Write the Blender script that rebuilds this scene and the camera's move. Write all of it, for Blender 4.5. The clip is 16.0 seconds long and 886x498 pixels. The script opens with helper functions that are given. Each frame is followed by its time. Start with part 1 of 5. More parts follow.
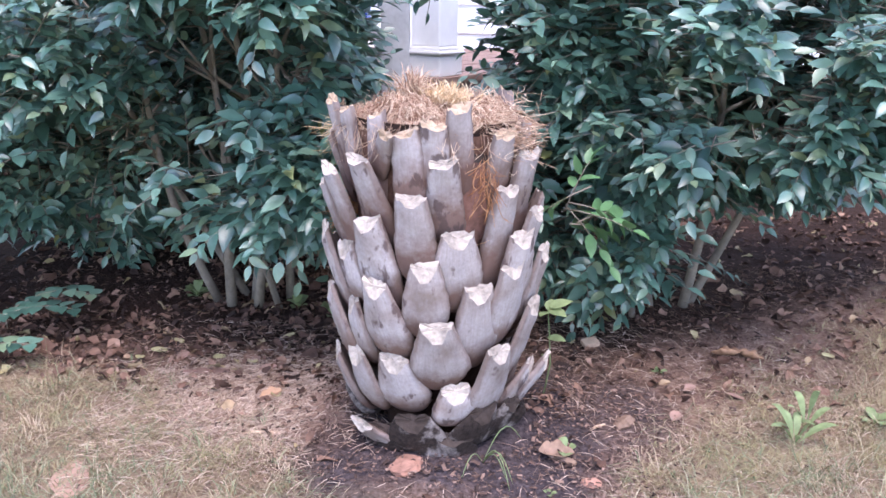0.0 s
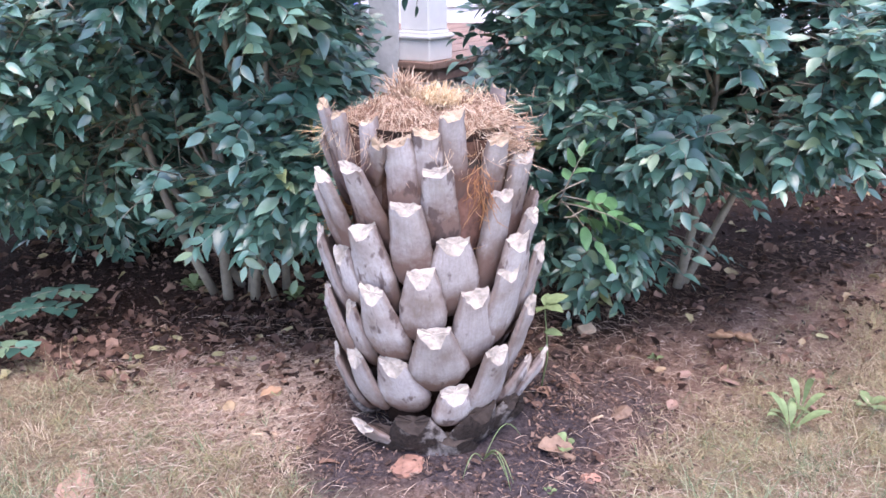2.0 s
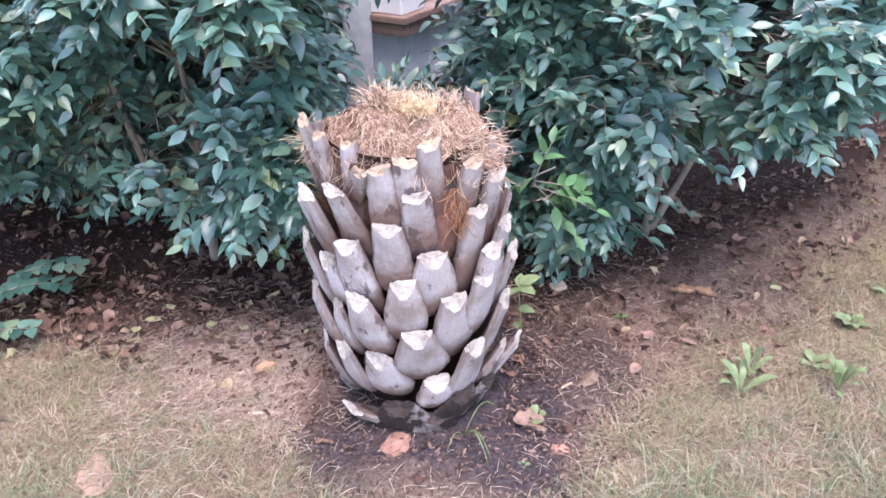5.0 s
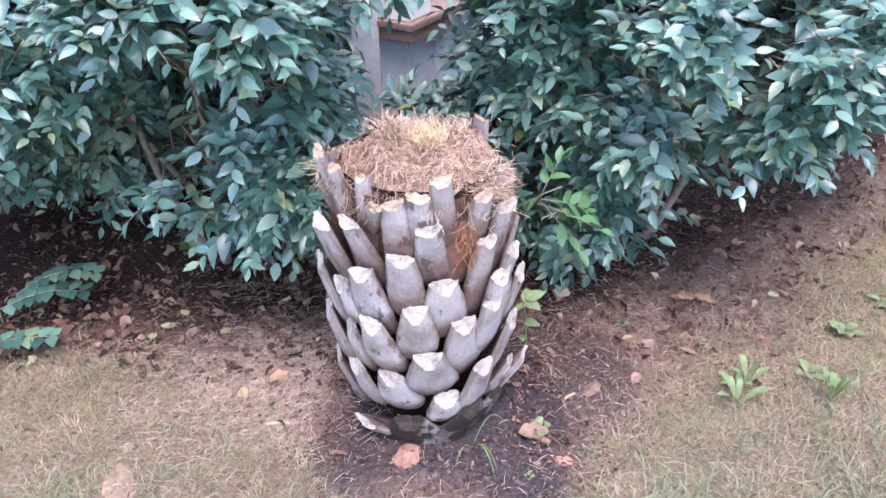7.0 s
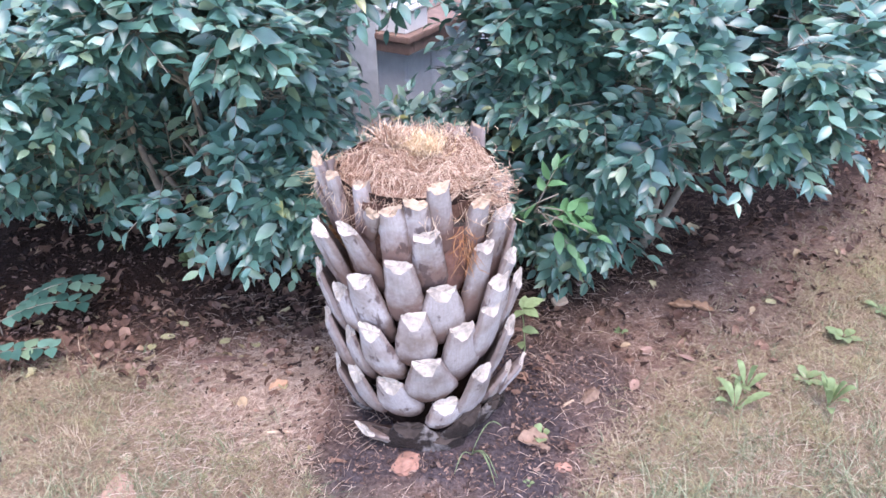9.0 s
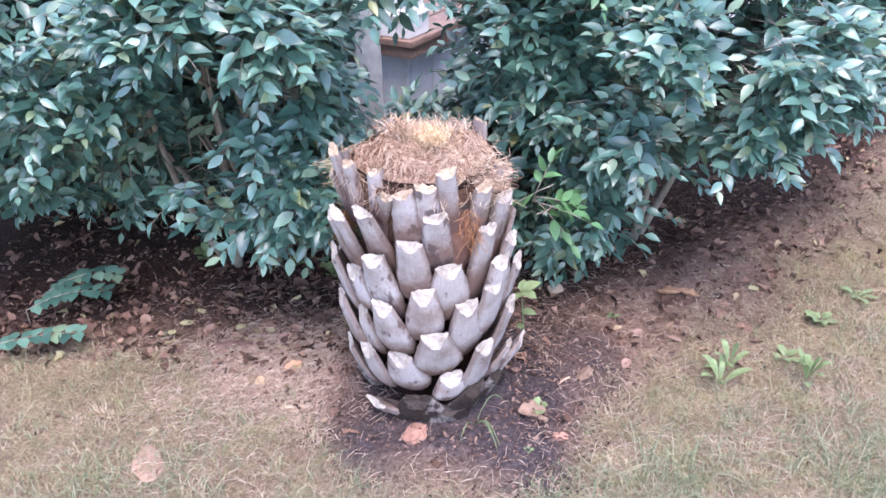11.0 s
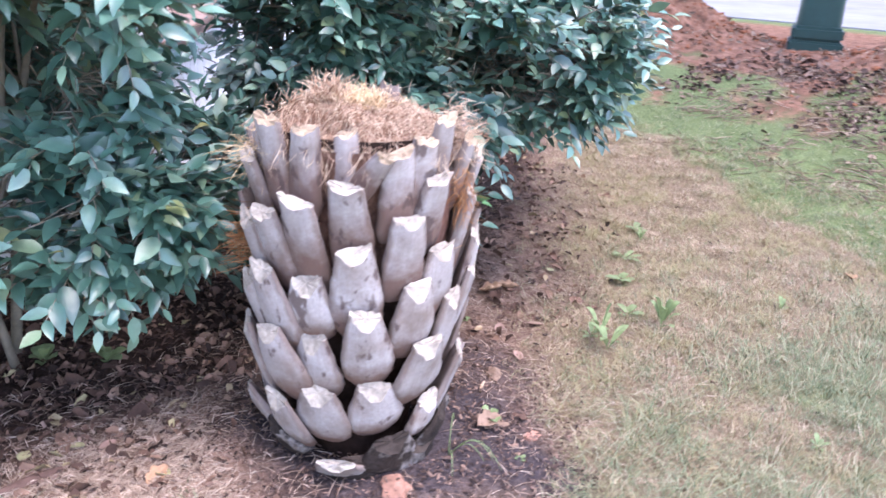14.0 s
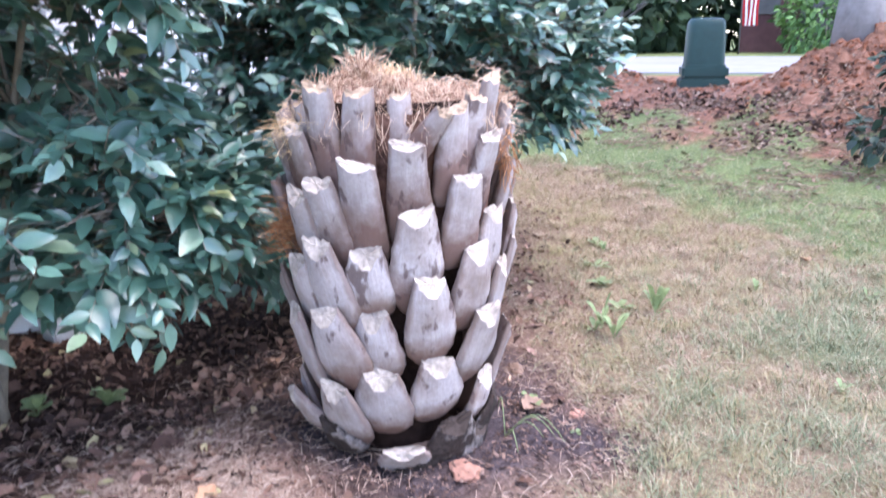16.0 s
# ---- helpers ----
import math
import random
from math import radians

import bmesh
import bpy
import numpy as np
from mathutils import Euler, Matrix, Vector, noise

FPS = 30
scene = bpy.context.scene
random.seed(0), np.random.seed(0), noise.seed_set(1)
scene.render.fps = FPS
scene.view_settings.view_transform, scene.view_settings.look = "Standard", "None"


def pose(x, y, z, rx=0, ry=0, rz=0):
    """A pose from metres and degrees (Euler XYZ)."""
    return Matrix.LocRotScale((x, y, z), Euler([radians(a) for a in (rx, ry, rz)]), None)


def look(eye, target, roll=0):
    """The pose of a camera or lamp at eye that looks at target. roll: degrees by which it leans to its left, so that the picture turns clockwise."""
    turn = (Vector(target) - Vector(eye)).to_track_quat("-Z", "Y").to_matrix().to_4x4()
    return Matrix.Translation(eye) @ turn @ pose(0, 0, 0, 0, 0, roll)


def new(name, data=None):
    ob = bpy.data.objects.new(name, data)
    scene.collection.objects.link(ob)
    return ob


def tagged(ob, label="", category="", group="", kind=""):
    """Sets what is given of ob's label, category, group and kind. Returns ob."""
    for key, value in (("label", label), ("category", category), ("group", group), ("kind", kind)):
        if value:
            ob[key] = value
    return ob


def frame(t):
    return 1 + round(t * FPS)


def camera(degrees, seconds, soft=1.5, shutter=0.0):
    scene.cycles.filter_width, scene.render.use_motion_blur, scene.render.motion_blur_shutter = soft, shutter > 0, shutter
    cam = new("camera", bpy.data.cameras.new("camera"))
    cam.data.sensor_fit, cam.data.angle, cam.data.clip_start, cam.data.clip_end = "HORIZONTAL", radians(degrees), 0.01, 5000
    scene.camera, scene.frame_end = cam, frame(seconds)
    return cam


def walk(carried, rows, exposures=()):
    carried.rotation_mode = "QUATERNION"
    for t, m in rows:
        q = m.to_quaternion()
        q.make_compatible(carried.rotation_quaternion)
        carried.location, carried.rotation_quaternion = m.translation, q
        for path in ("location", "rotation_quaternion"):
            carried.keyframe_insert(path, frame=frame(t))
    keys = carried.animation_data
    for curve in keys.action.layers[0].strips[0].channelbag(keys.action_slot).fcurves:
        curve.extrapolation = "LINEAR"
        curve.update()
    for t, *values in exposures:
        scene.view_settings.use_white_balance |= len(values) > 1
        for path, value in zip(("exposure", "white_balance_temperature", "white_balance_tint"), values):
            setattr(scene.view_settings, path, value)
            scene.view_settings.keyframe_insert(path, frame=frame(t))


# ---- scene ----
cam = camera(58.1, 16.0, soft=1.6, shutter=1.0)
PATH = [
    (0, (0.009, -1.568, 0.893), (0.015, 0.345, 0.308), 1.1),
    (0.5, (0.011, -1.561, 0.894), (0.024, 0.35, 0.305), 1.2),
    (1, (0.004, -1.557, 0.901), (0.026, 0.352, 0.303), 1.2),
    (1.5, (0.005, -1.551, 0.929), (0.026, 0.348, 0.3), 0.5),
    (2, (0.005, -1.543, 0.968), (0.027, 0.34, 0.293), -0.2),
    (2.5, (0.009, -1.541, 0.989), (0.033, 0.332, 0.287), -0.3),
    (3, (0.006, -1.546, 1.031), (0.036, 0.314, 0.297), -0.6),
    (3.5, (0.007, -1.55, 1.064), (0.046, 0.296, 0.297), -1.2),
    (4, (0.002, -1.552, 1.127), (0.057, 0.267, 0.297), -1.3),
    (4.2, (0.012, -1.532, 1.157), (0.073, 0.271, 0.294), -1.2),
    (6.5, (-0.027, -1.524, 1.364), (0.056, 0.18, 0.32), -0.7),
    (7, (-0.021, -1.517, 1.388), (0.056, 0.188, 0.345), -0.7),
    (7.5, (-0.02, -1.514, 1.386), (0.057, 0.197, 0.354), -0.9),
    (8, (-0.02, -1.512, 1.385), (0.058, 0.202, 0.358), -0.9),
    (8.5, (-0.019, -1.516, 1.373), (0.06, 0.204, 0.355), -1.0),
    (11, (-0.058, -1.695, 1.396), (0.041, 0.043, 0.412), -1.0),
    (11.5, (-0.136, -1.721, 1.374), (0.145, 0.006, 0.404), 1.2),
    (12, (-0.243, -1.729, 1.333), (0.128, 0.034, 0.463), 1.4),
    (12.5, (-0.374, -1.607, 1.261), (0.132, 0.171, 0.499), 2.6),
    (13, (-0.54, -1.42, 1.149), (0.21, 0.262, 0.37), 4.3),
    (13.5, (-0.722, -1.296, 1.072), (0.365, 0.211, 0.331), 3.0),
    (14, (-0.826, -1.176, 1.002), (0.412, 0.219, 0.28), 3.3),
    (14.5, (-0.929, -1.092, 0.94), (0.434, 0.213, 0.278), 1.9),
    (15, (-1.012, -1.047, 0.869), (0.481, 0.146, 0.279), 1.6),
    (15.5, (-1.049, -1.025, 0.802), (0.409, 0.217, 0.224), 0.4),
    (16, (-1.057, -1.019, 0.786), (0.414, 0.239, 0.281), -0.6),
]
walk(cam, [(t, look(e, g, r)) for t, e, g, r in PATH], [(0, 1.70, 6600, 24), (4, 1.84, 6750, 24), (6.5, 1.83, 6450, 22), (11, 1.88, 6450, 23), (12.5, 1.94, 6150, 21), (13.5, 1.98, 6550, 23), (16, 2.09, 6400, 23)])

# ---- world, sun, exposure
SUN_EL, SUN_AZ = radians(70), radians(165)
world = bpy.data.worlds.new("world")
scene.world = world
world.use_nodes = True
wn = world.node_tree
sky = wn.nodes.new("ShaderNodeTexSky")
sky.sky_type, sky.sun_disc = "NISHITA", False
sky.sun_elevation, sky.sun_rotation = SUN_EL, SUN_AZ
sky.air_density, sky.dust_density = 1.0, 1.0
wn.links.new(sky.outputs[0], wn.nodes["Background"].inputs[0])
wn.nodes["Background"].inputs[1].default_value = 0.22
sun = new("sun", bpy.data.lights.new("sun", "SUN"))
sun.data.energy, sun.data.angle, sun.data.color = 1.15, radians(40), (1.0, 0.97, 0.94)
sun.matrix_world = look((math.sin(SUN_AZ) * math.cos(SUN_EL) * 9, math.cos(SUN_AZ) * math.cos(SUN_EL) * 9, math.sin(SUN_EL) * 9), (0, 0, 0))

# ---- materials
def material(name, rough=0.8, spec=0.3):
    m = bpy.data.materials.new(name)
    m.use_nodes = True
    b = m.node_tree.nodes["Principled BSDF"]
    b.inputs["Roughness"].default_value = rough
    b.inputs["Specular IOR Level"].default_value = spec
    return m, m.node_tree, b


def node(nt, kind, ins=None, operation="", attribute_name=""):
    n = nt.nodes.new(kind)
    if operation:
        n.operation = operation
    if attribute_name:
        n.attribute_name = attribute_name
    for k, v in (ins or {}).items():
        if isinstance(v, bpy.types.NodeSocket):
            nt.links.new(v, n.inputs[k])
        else:
            n.inputs[k].default_value = v
    return n


def ramp(nt, fac, stops):
    r = nt.nodes.new("ShaderNodeValToRGB")
    e = r.color_ramp.elements
    while len(e) < len(stops):
        e.new(0.5)
    for el, (p, c) in zip(e, stops):
        el.position, el.color = p, (*c, 1)
    nt.links.new(fac, r.inputs[0])
    return r.outputs[0]


def mix(nt, fac, a, b, kind="MIX"):
    m = nt.nodes.new("ShaderNodeMix")
    m.data_type, m.blend_type = "RGBA", kind
    for k, v in ((0, fac), (6, a), (7, b)):
        if isinstance(v, bpy.types.NodeSocket):
            nt.links.new(v, m.inputs[k])
        else:
            m.inputs[k].default_value = v if k == 0 else (*v, 1)
    return m.outputs[2]


def noise_fac(nt, scale, detail=4, vector=None, rough=0.55):
    n = node(nt, "ShaderNodeTexNoise", {"Scale": scale, "Detail": detail, "Roughness": rough})
    if vector is not None:
        nt.links.new(vector, n.inputs["Vector"])
    return n.outputs["Fac"]


def position(nt):
    return nt.nodes.new("ShaderNodeNewGeometry").outputs["Position"]


def bump(nt, bsdf, height, strength=0.4, dist=0.01):
    b = node(nt, "ShaderNodeBump", {"Strength": strength, "Distance": dist, "Height": height})
    nt.links.new(b.outputs[0], bsdf.inputs["Normal"])


def plain(name, color, rough=0.7, var=0.25, scale=40.0, spec=0.3, rel=0.2):
    """A surface with grain and stains at two scales."""
    m, nt, b = material(name, rough, spec)
    p = position(nt)
    f = noise_fac(nt, scale, 6, p)
    g = noise_fac(nt, scale * 0.17, 3, p)
    dark = tuple(c * (1 - var) for c in color)
    lite = tuple(min(1, c * (1 + var)) for c in color)
    c = ramp(nt, f, [(0.3, dark), (0.7, lite)])
    c = mix(nt, 0.5, c, ramp(nt, g, [(0.35, dark), (0.65, lite)]))
    nt.links.new(c, b.inputs["Base Color"])
    if rel:
        bump(nt, b, f, rel, 0.004)
    return m


def island(name, stops, rough=0.6, spec=0.3, scale=60.0, trans=0.0, tint=None):
    """A surface whose separate pieces differ in colour."""
    m, nt, b = material(name, rough, spec)
    r = nt.nodes.new("ShaderNodeNewGeometry").outputs["Random Per Island"]
    c = ramp(nt, r, stops)
    f = noise_fac(nt, scale, 3, position(nt))
    c = mix(nt, 0.45, c, ramp(nt, f, [(0.25, (0.35, 0.35, 0.35)), (0.75, (1.5, 1.5, 1.5))]), "MULTIPLY")
    if tint:
        c = mix(nt, 0.8, c, ramp(nt, noise_fac(nt, 13, 4, position(nt), 0.6), [(0.3, (0.52, 0.50, 0.46)), (0.7, (1.22, 1.2, 1.16))]), "MULTIPLY")
        c = mix(nt, ramp(nt, noise_fac(nt, 4.5, 5, position(nt), 0.65), [(0.42, (0, 0, 0)), (0.60, (0.8, 0.8, 0.8))]), c, tint)
    nt.links.new(c, b.inputs["Base Color"])
    if trans:
        t = node(nt, "ShaderNodeBsdfTranslucent", {"Color": c})
        s = node(nt, "ShaderNodeMixShader", {0: trans, 1: b.outputs[0], 2: t.outputs[0]})
        nt.links.new(s.outputs[0], nt.nodes["Material Output"].inputs[0])
    return m


def stub_material():
    m, nt, b = material("weathered_leaf_base", 0.88, 0.15)
    uv = nt.nodes.new("ShaderNodeUVMap").outputs[0]
    sep = node(nt, "ShaderNodeSeparateXYZ", {0: uv})
    p = position(nt)
    rnd = nt.nodes.new("ShaderNodeObjectInfo").outputs["Random"]
    grain = noise_fac(nt, 9, 8, node(nt, "ShaderNodeMapping", {0: uv, "Scale": (1.0, 0.35, 1.0)}).outputs[0], 0.72)
    fine = noise_fac(nt, 160, 4, p, 0.7)
    blot = noise_fac(nt, 34, 5, p, 0.6)
    large = noise_fac(nt, 11, 4, p, 0.6)
    c = ramp(nt, grain, [(0.28, (0.345, 0.302, 0.292)), (0.5, (0.415, 0.375, 0.369)), (0.75, (0.475, 0.440, 0.436))])
    c = mix(nt, 0.35, c, ramp(nt, fine, [(0.3, (0.6, 0.6, 0.6)), (0.7, (1.35, 1.35, 1.35))]), "MULTIPLY")
    c = mix(nt, ramp(nt, large, [(0.45, (0, 0, 0)), (0.68, (0.75, 0.75, 0.75))]), c, (0.215, 0.160, 0.132))
    c = mix(nt, ramp(nt, blot, [(0.56, (0, 0, 0)), (0.72, (0.55, 0.55, 0.55))]), c, (0.43, 0.395, 0.375))
    # brown, unweathered tissue near the foot of each leaf base
    foot = node(nt, "ShaderNodeMath", {0: sep.outputs[1], 1: node(nt, "ShaderNodeMath", {0: blot, 1: -0.40}, operation="MULTIPLY").outputs[0]}, operation="ADD").outputs[0]
    c = mix(nt, ramp(nt, foot, [(0.04, (0.9, 0.9, 0.9)), (0.26, (0, 0, 0))]), c, (0.165, 0.095, 0.074))
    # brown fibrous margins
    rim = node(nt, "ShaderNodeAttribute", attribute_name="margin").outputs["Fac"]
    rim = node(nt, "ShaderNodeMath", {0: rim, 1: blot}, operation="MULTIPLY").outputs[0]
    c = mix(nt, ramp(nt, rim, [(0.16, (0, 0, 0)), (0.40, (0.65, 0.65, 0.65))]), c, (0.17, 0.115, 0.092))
    # dark flecks where the skin has flaked away
    fl = noise_fac(nt, 42, 4, node(nt, "ShaderNodeMapping", {0: p, "Scale": (1, 1, 0.5)}).outputs[0])
    pick = node(nt, "ShaderNodeMath", {0: fl, 1: node(nt, "ShaderNodeMath", {0: rnd, 1: 0.12}, operation="MULTIPLY").outputs[0]}, operation="ADD").outputs[0]
    c = mix(nt, ramp(nt, pick, [(0.65, (0, 0, 0)), (0.72, (0.8, 0.8, 0.8))]), c, (0.10, 0.066, 0.060))
    c = mix(nt, 0.6, c, ramp(nt, rnd, [(0.0, (0.76, 0.71, 0.68)), (0.5, (1.0, 0.97, 0.96)), (1.0, (1.16, 1.14, 1.13))]), "MULTIPLY")
    nt.links.new(c, b.inputs["Base Color"])
    h = node(nt, "ShaderNodeMath", {0: grain, 1: fine}, operation="ADD").outputs[0]
    bump(nt, b, h, 0.4, 0.003)
    return m


def ground_material():
    m, nt, b = material("yard_soil", 0.95, 0.1)
    p = position(nt)
    a = {k: node(nt, "ShaderNodeAttribute", attribute_name=k).outputs["Fac"] for k in ("grass", "soil", "clay", "green", "shaded_mould", "pale")}
    n1, n2, n3 = noise_fac(nt, 14, 6, p, 0.65), noise_fac(nt, 90, 5, p, 0.7), noise_fac(nt, 3.5, 4, p)
    n12 = mix(nt, 0.55, n1, n2)
    earth = ramp(nt, n12, [(0.36, (0.090, 0.052, 0.040)), (0.5, (0.26, 0.165, 0.125)), (0.66, (0.48, 0.34, 0.26))])
    dark = ramp(nt, n2, [(0.3, (0.030, 0.023, 0.025)), (0.7, (0.125, 0.097, 0.099))])
    # leaf mould, coloured near-black to carry the shade under the shrubs too
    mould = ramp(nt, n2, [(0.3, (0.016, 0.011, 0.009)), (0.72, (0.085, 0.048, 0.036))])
    straw = ramp(nt, n2, [(0.3, (0.13, 0.086, 0.056)), (0.7, (0.40, 0.30, 0.205))])
    clay = ramp(nt, n1, [(0.3, (0.10, 0.056, 0.040)), (0.5, (0.25, 0.125, 0.082)), (0.72, (0.38, 0.215, 0.15))])
    green = ramp(nt, n2, [(0.3, (0.085, 0.115, 0.045)), (0.7, (0.23, 0.27, 0.12))])

    def soft(fac, w=0.5):
        s = node(nt, "ShaderNodeMath", {0: n1, 1: -0.5}, operation="ADD").outputs[0]
        s = node(nt, "ShaderNodeMath", {0: s, 1: w * 2}, operation="MULTIPLY").outputs[0]
        s = node(nt, "ShaderNodeMath", {0: s, 1: fac}, operation="ADD").outputs[0]
        return node(nt, "ShaderNodeMapRange", {0: s, 1: 0.3, 2: 0.7}).outputs[0]
    c = mix(nt, soft(a["shaded_mould"]), earth, mould)
    c = mix(nt, soft(a["grass"]), c, straw)
    c = mix(nt, soft(a["green"]), c, green)
    c = mix(nt, soft(a["clay"]), c, clay)
    c = mix(nt, soft(a["soil"], 0.3), c, dark)
    c = mix(nt, soft(a["pale"], 0.4), c, ramp(nt, n2, [(0.3, (0.25, 0.145, 0.105)), (0.7, (0.54, 0.365, 0.28))]))
    c = mix(nt, 0.35, c, ramp(nt, n3, [(0.3, (0.55, 0.55, 0.55)), (0.7, (1.35, 1.35, 1.35))]), "MULTIPLY")
    nt.links.new(c, b.inputs["Base Color"])
    h = node(nt, "ShaderNodeMath", {0: n1, 1: n2}, operation="ADD").outputs[0]
    bump(nt, b, h, 0.8, 0.02)
    return m


M_STUB = stub_material()
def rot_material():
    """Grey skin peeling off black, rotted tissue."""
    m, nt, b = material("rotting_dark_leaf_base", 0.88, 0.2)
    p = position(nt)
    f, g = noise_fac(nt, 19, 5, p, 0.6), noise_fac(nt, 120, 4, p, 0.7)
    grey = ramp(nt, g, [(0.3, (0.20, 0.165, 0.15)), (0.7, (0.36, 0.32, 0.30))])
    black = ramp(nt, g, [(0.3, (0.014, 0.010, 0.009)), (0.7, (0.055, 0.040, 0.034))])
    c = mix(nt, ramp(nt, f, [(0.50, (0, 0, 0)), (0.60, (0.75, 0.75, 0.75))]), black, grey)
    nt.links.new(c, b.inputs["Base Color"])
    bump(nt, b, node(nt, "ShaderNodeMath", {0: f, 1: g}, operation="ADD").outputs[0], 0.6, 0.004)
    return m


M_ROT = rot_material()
M_CUTTAN = plain("tan_cut_wood", (0.36, 0.265, 0.185), 0.9, 0.5, 110, 0.2, 0.5)
M_CUT = plain("pale_cut_wood", (0.40, 0.34, 0.29), 0.9, 0.5, 110, 0.2, 0.5)
# fibrous core; near-black colour paints in the shade between leaf bases
M_CORE = plain("crevice_shade_trunk", (0.030, 0.018, 0.014), 0.95, 0.6, 70, 0.1, 0.8)
M_SHEATH = plain("red_brown_sheath", (0.115, 0.062, 0.045), 0.95, 0.7, 110, 0.1, 0.9)
M_STRAW = island("dry_palm_fibre", [(0.0, (0.22, 0.115, 0.075)), (0.25, (0.44, 0.27, 0.185)), (0.65, (0.68, 0.48, 0.35)), (1.0, (0.84, 0.68, 0.50))], 0.75, 0.2, 80)
M_ORANGE = island("rust_orange_fibre", [(0.0, (0.24, 0.10, 0.045)), (0.6, (0.46, 0.21, 0.095)), (1.0, (0.62, 0.36, 0.19))], 0.8, 0.2, 80)
M_BROWNFIBRE = island("brown_matted_fibre", [(0.0, (0.13, 0.065, 0.045)), (0.6, (0.26, 0.14, 0.09)), (1.0, (0.38, 0.23, 0.15))], 0.85, 0.1, 80)
M_PALEFIBRE = island("pale_palm_fibre", [(0.0, (0.52, 0.33, 0.17)), (0.5, (0.72, 0.51, 0.31)), (1.0, (0.85, 0.68, 0.46))], 0.8, 0.2, 80)
M_RUSTWOOD = plain("rusty_torn_leaf_base", (0.165, 0.085, 0.066), 0.9, 0.6, 70, 0.15, 0.7)
M_ROTCUT = plain("stained_cut_wood", (0.050, 0.037, 0.031), 0.9, 0.5, 90, 0.15, 0.5)
M_THATCH = plain("matted_fibre", (0.20, 0.115, 0.080), 0.95, 0.75, 150, 0.1, 0.9)
M_GROUND = ground_material()
M_LEAF = island("glossy_shrub_leaf", [(0.0, (0.028, 0.080, 0.060)), (0.5, (0.068, 0.164, 0.119)), (0.85, (0.140, 0.262, 0.193)), (0.99, (0.17, 0.23, 0.12)), (1.0, (0.26, 0.24, 0.06))], 0.38, 1.0, 30, 0.08)
M_LEAF_LIGHT = island("young_shrub_leaf", [(0.0, (0.05, 0.13, 0.06)), (0.6, (0.11, 0.24, 0.10)), (1.0, (0.20, 0.34, 0.16))], 0.4, 0.5, 30, 0.2)
M_TWIG = plain("shrub_bark", (0.23, 0.20, 0.16), 0.85, 0.35, 60, 0.2, 0.5)
M_DRY = island("dead_leaf", [(0.0, (0.034, 0.020, 0.016)), (0.35, (0.092, 0.050, 0.036)), (0.7, (0.18, 0.102, 0.072)), (0.93, (0.32, 0.195, 0.138)), (1.0, (0.42, 0.35, 0.18))], 0.8, 0.25, 60)
M_CHIPS = island("bark_mulch", [(0.0, (0.035, 0.023, 0.020)), (0.6, (0.13, 0.080, 0.063)), (1.0, (0.30, 0.195, 0.15))], 0.9, 0.2, 90)
M_BLADE = island("dry_grass_blade", [(0.0, (0.26, 0.175, 0.12)), (0.45, (0.46, 0.35, 0.255)), (0.84, (0.62, 0.51, 0.395)), (0.88, (0.26, 0.27, 0.13)), (1.0, (0.38, 0.37, 0.22))], 0.85, 0.15, 50, 0.15, (0.32, 0.285, 0.15))
M_PALESTRAW = island("pale_straw", [(0.0, (0.27, 0.175, 0.13)), (0.5, (0.44, 0.315, 0.24)), (1.0, (0.66, 0.52, 0.41))], 0.8, 0.2, 60)
M_NEEDLE = island("needle_straw", [(0.0, (0.09, 0.05, 0.036)), (0.6, (0.23, 0.14, 0.10)), (1.0, (0.40, 0.28, 0.20))], 0.8, 0.2, 60)
M_NEEDLELEAF = island("faded_dead_leaf", [(0.0, (0.12, 0.08, 0.06)), (0.6, (0.25, 0.17, 0.12)), (1.0, (0.44, 0.34, 0.25))], 0.85, 0.2, 40)
M_CLAYDARK = plain("crumbled_red_clay", (0.25, 0.10, 0.055), 0.95, 0.6, 25, 0.1, 0.8)
M_CLAYPALE = plain("pale_clay", (0.40, 0.255, 0.195), 0.95, 0.4, 60, 0.1, 0.7)
M_TANBARK = plain("tan_bark", (0.22, 0.145, 0.105), 0.9, 0.5, 70, 0.15, 0.7)
M_GREEN = island("green_grass_blade", [(0.0, (0.115, 0.155, 0.082)), (0.5, (0.215, 0.255, 0.145)), (0.78, (0.32, 0.335, 0.21)), (1.0, (0.50, 0.43, 0.29))], 0.75, 0.2, 50, 0.2)
M_WEED = island("weed_leaf", [(0.0, (0.15, 0.215, 0.080)), (1.0, (0.29, 0.365, 0.18))], 0.55, 0.35, 60, 0.25)
M_CLAYLUMP = plain("red_clay_clod", (0.38, 0.205, 0.15), 0.9, 0.45, 60, 0.1, 0.6)
M_ORANGELEAF = plain("orange_dead_leaf", (0.42, 0.245, 0.145), 0.7, 0.35, 50, 0.3, 0.3)
M_TANPALE = plain("pale_tan_leaf", (0.46, 0.34, 0.23), 0.8, 0.4, 60, 0.2, 0.3)
M_PALEWOOD = plain("pale_split_wood", (0.50, 0.36, 0.25), 0.85, 0.3, 70, 0.2, 0.5)
M_BROWNWOOD = plain("brown_bark_piece", (0.16, 0.095, 0.075), 0.9, 0.4, 60, 0.2, 0.6)
M_GREYWOOD = plain("grey_weathered_board", (0.70, 0.71, 0.73), 0.8, 0.12, 45, 0.25, 0.3)
M_WHITE = plain("white_trim_paint", (0.80, 0.80, 0.80), 0.5, 0.06, 30, 0.4, 0.1)
M_POST = plain("grey_weathered_post", (0.46, 0.47, 0.48), 0.8, 0.2, 45, 0.25, 0.4)
M_DECK = plain("brown_deck_board", (0.24, 0.155, 0.125), 0.75, 0.3, 50, 0.3, 0.4)
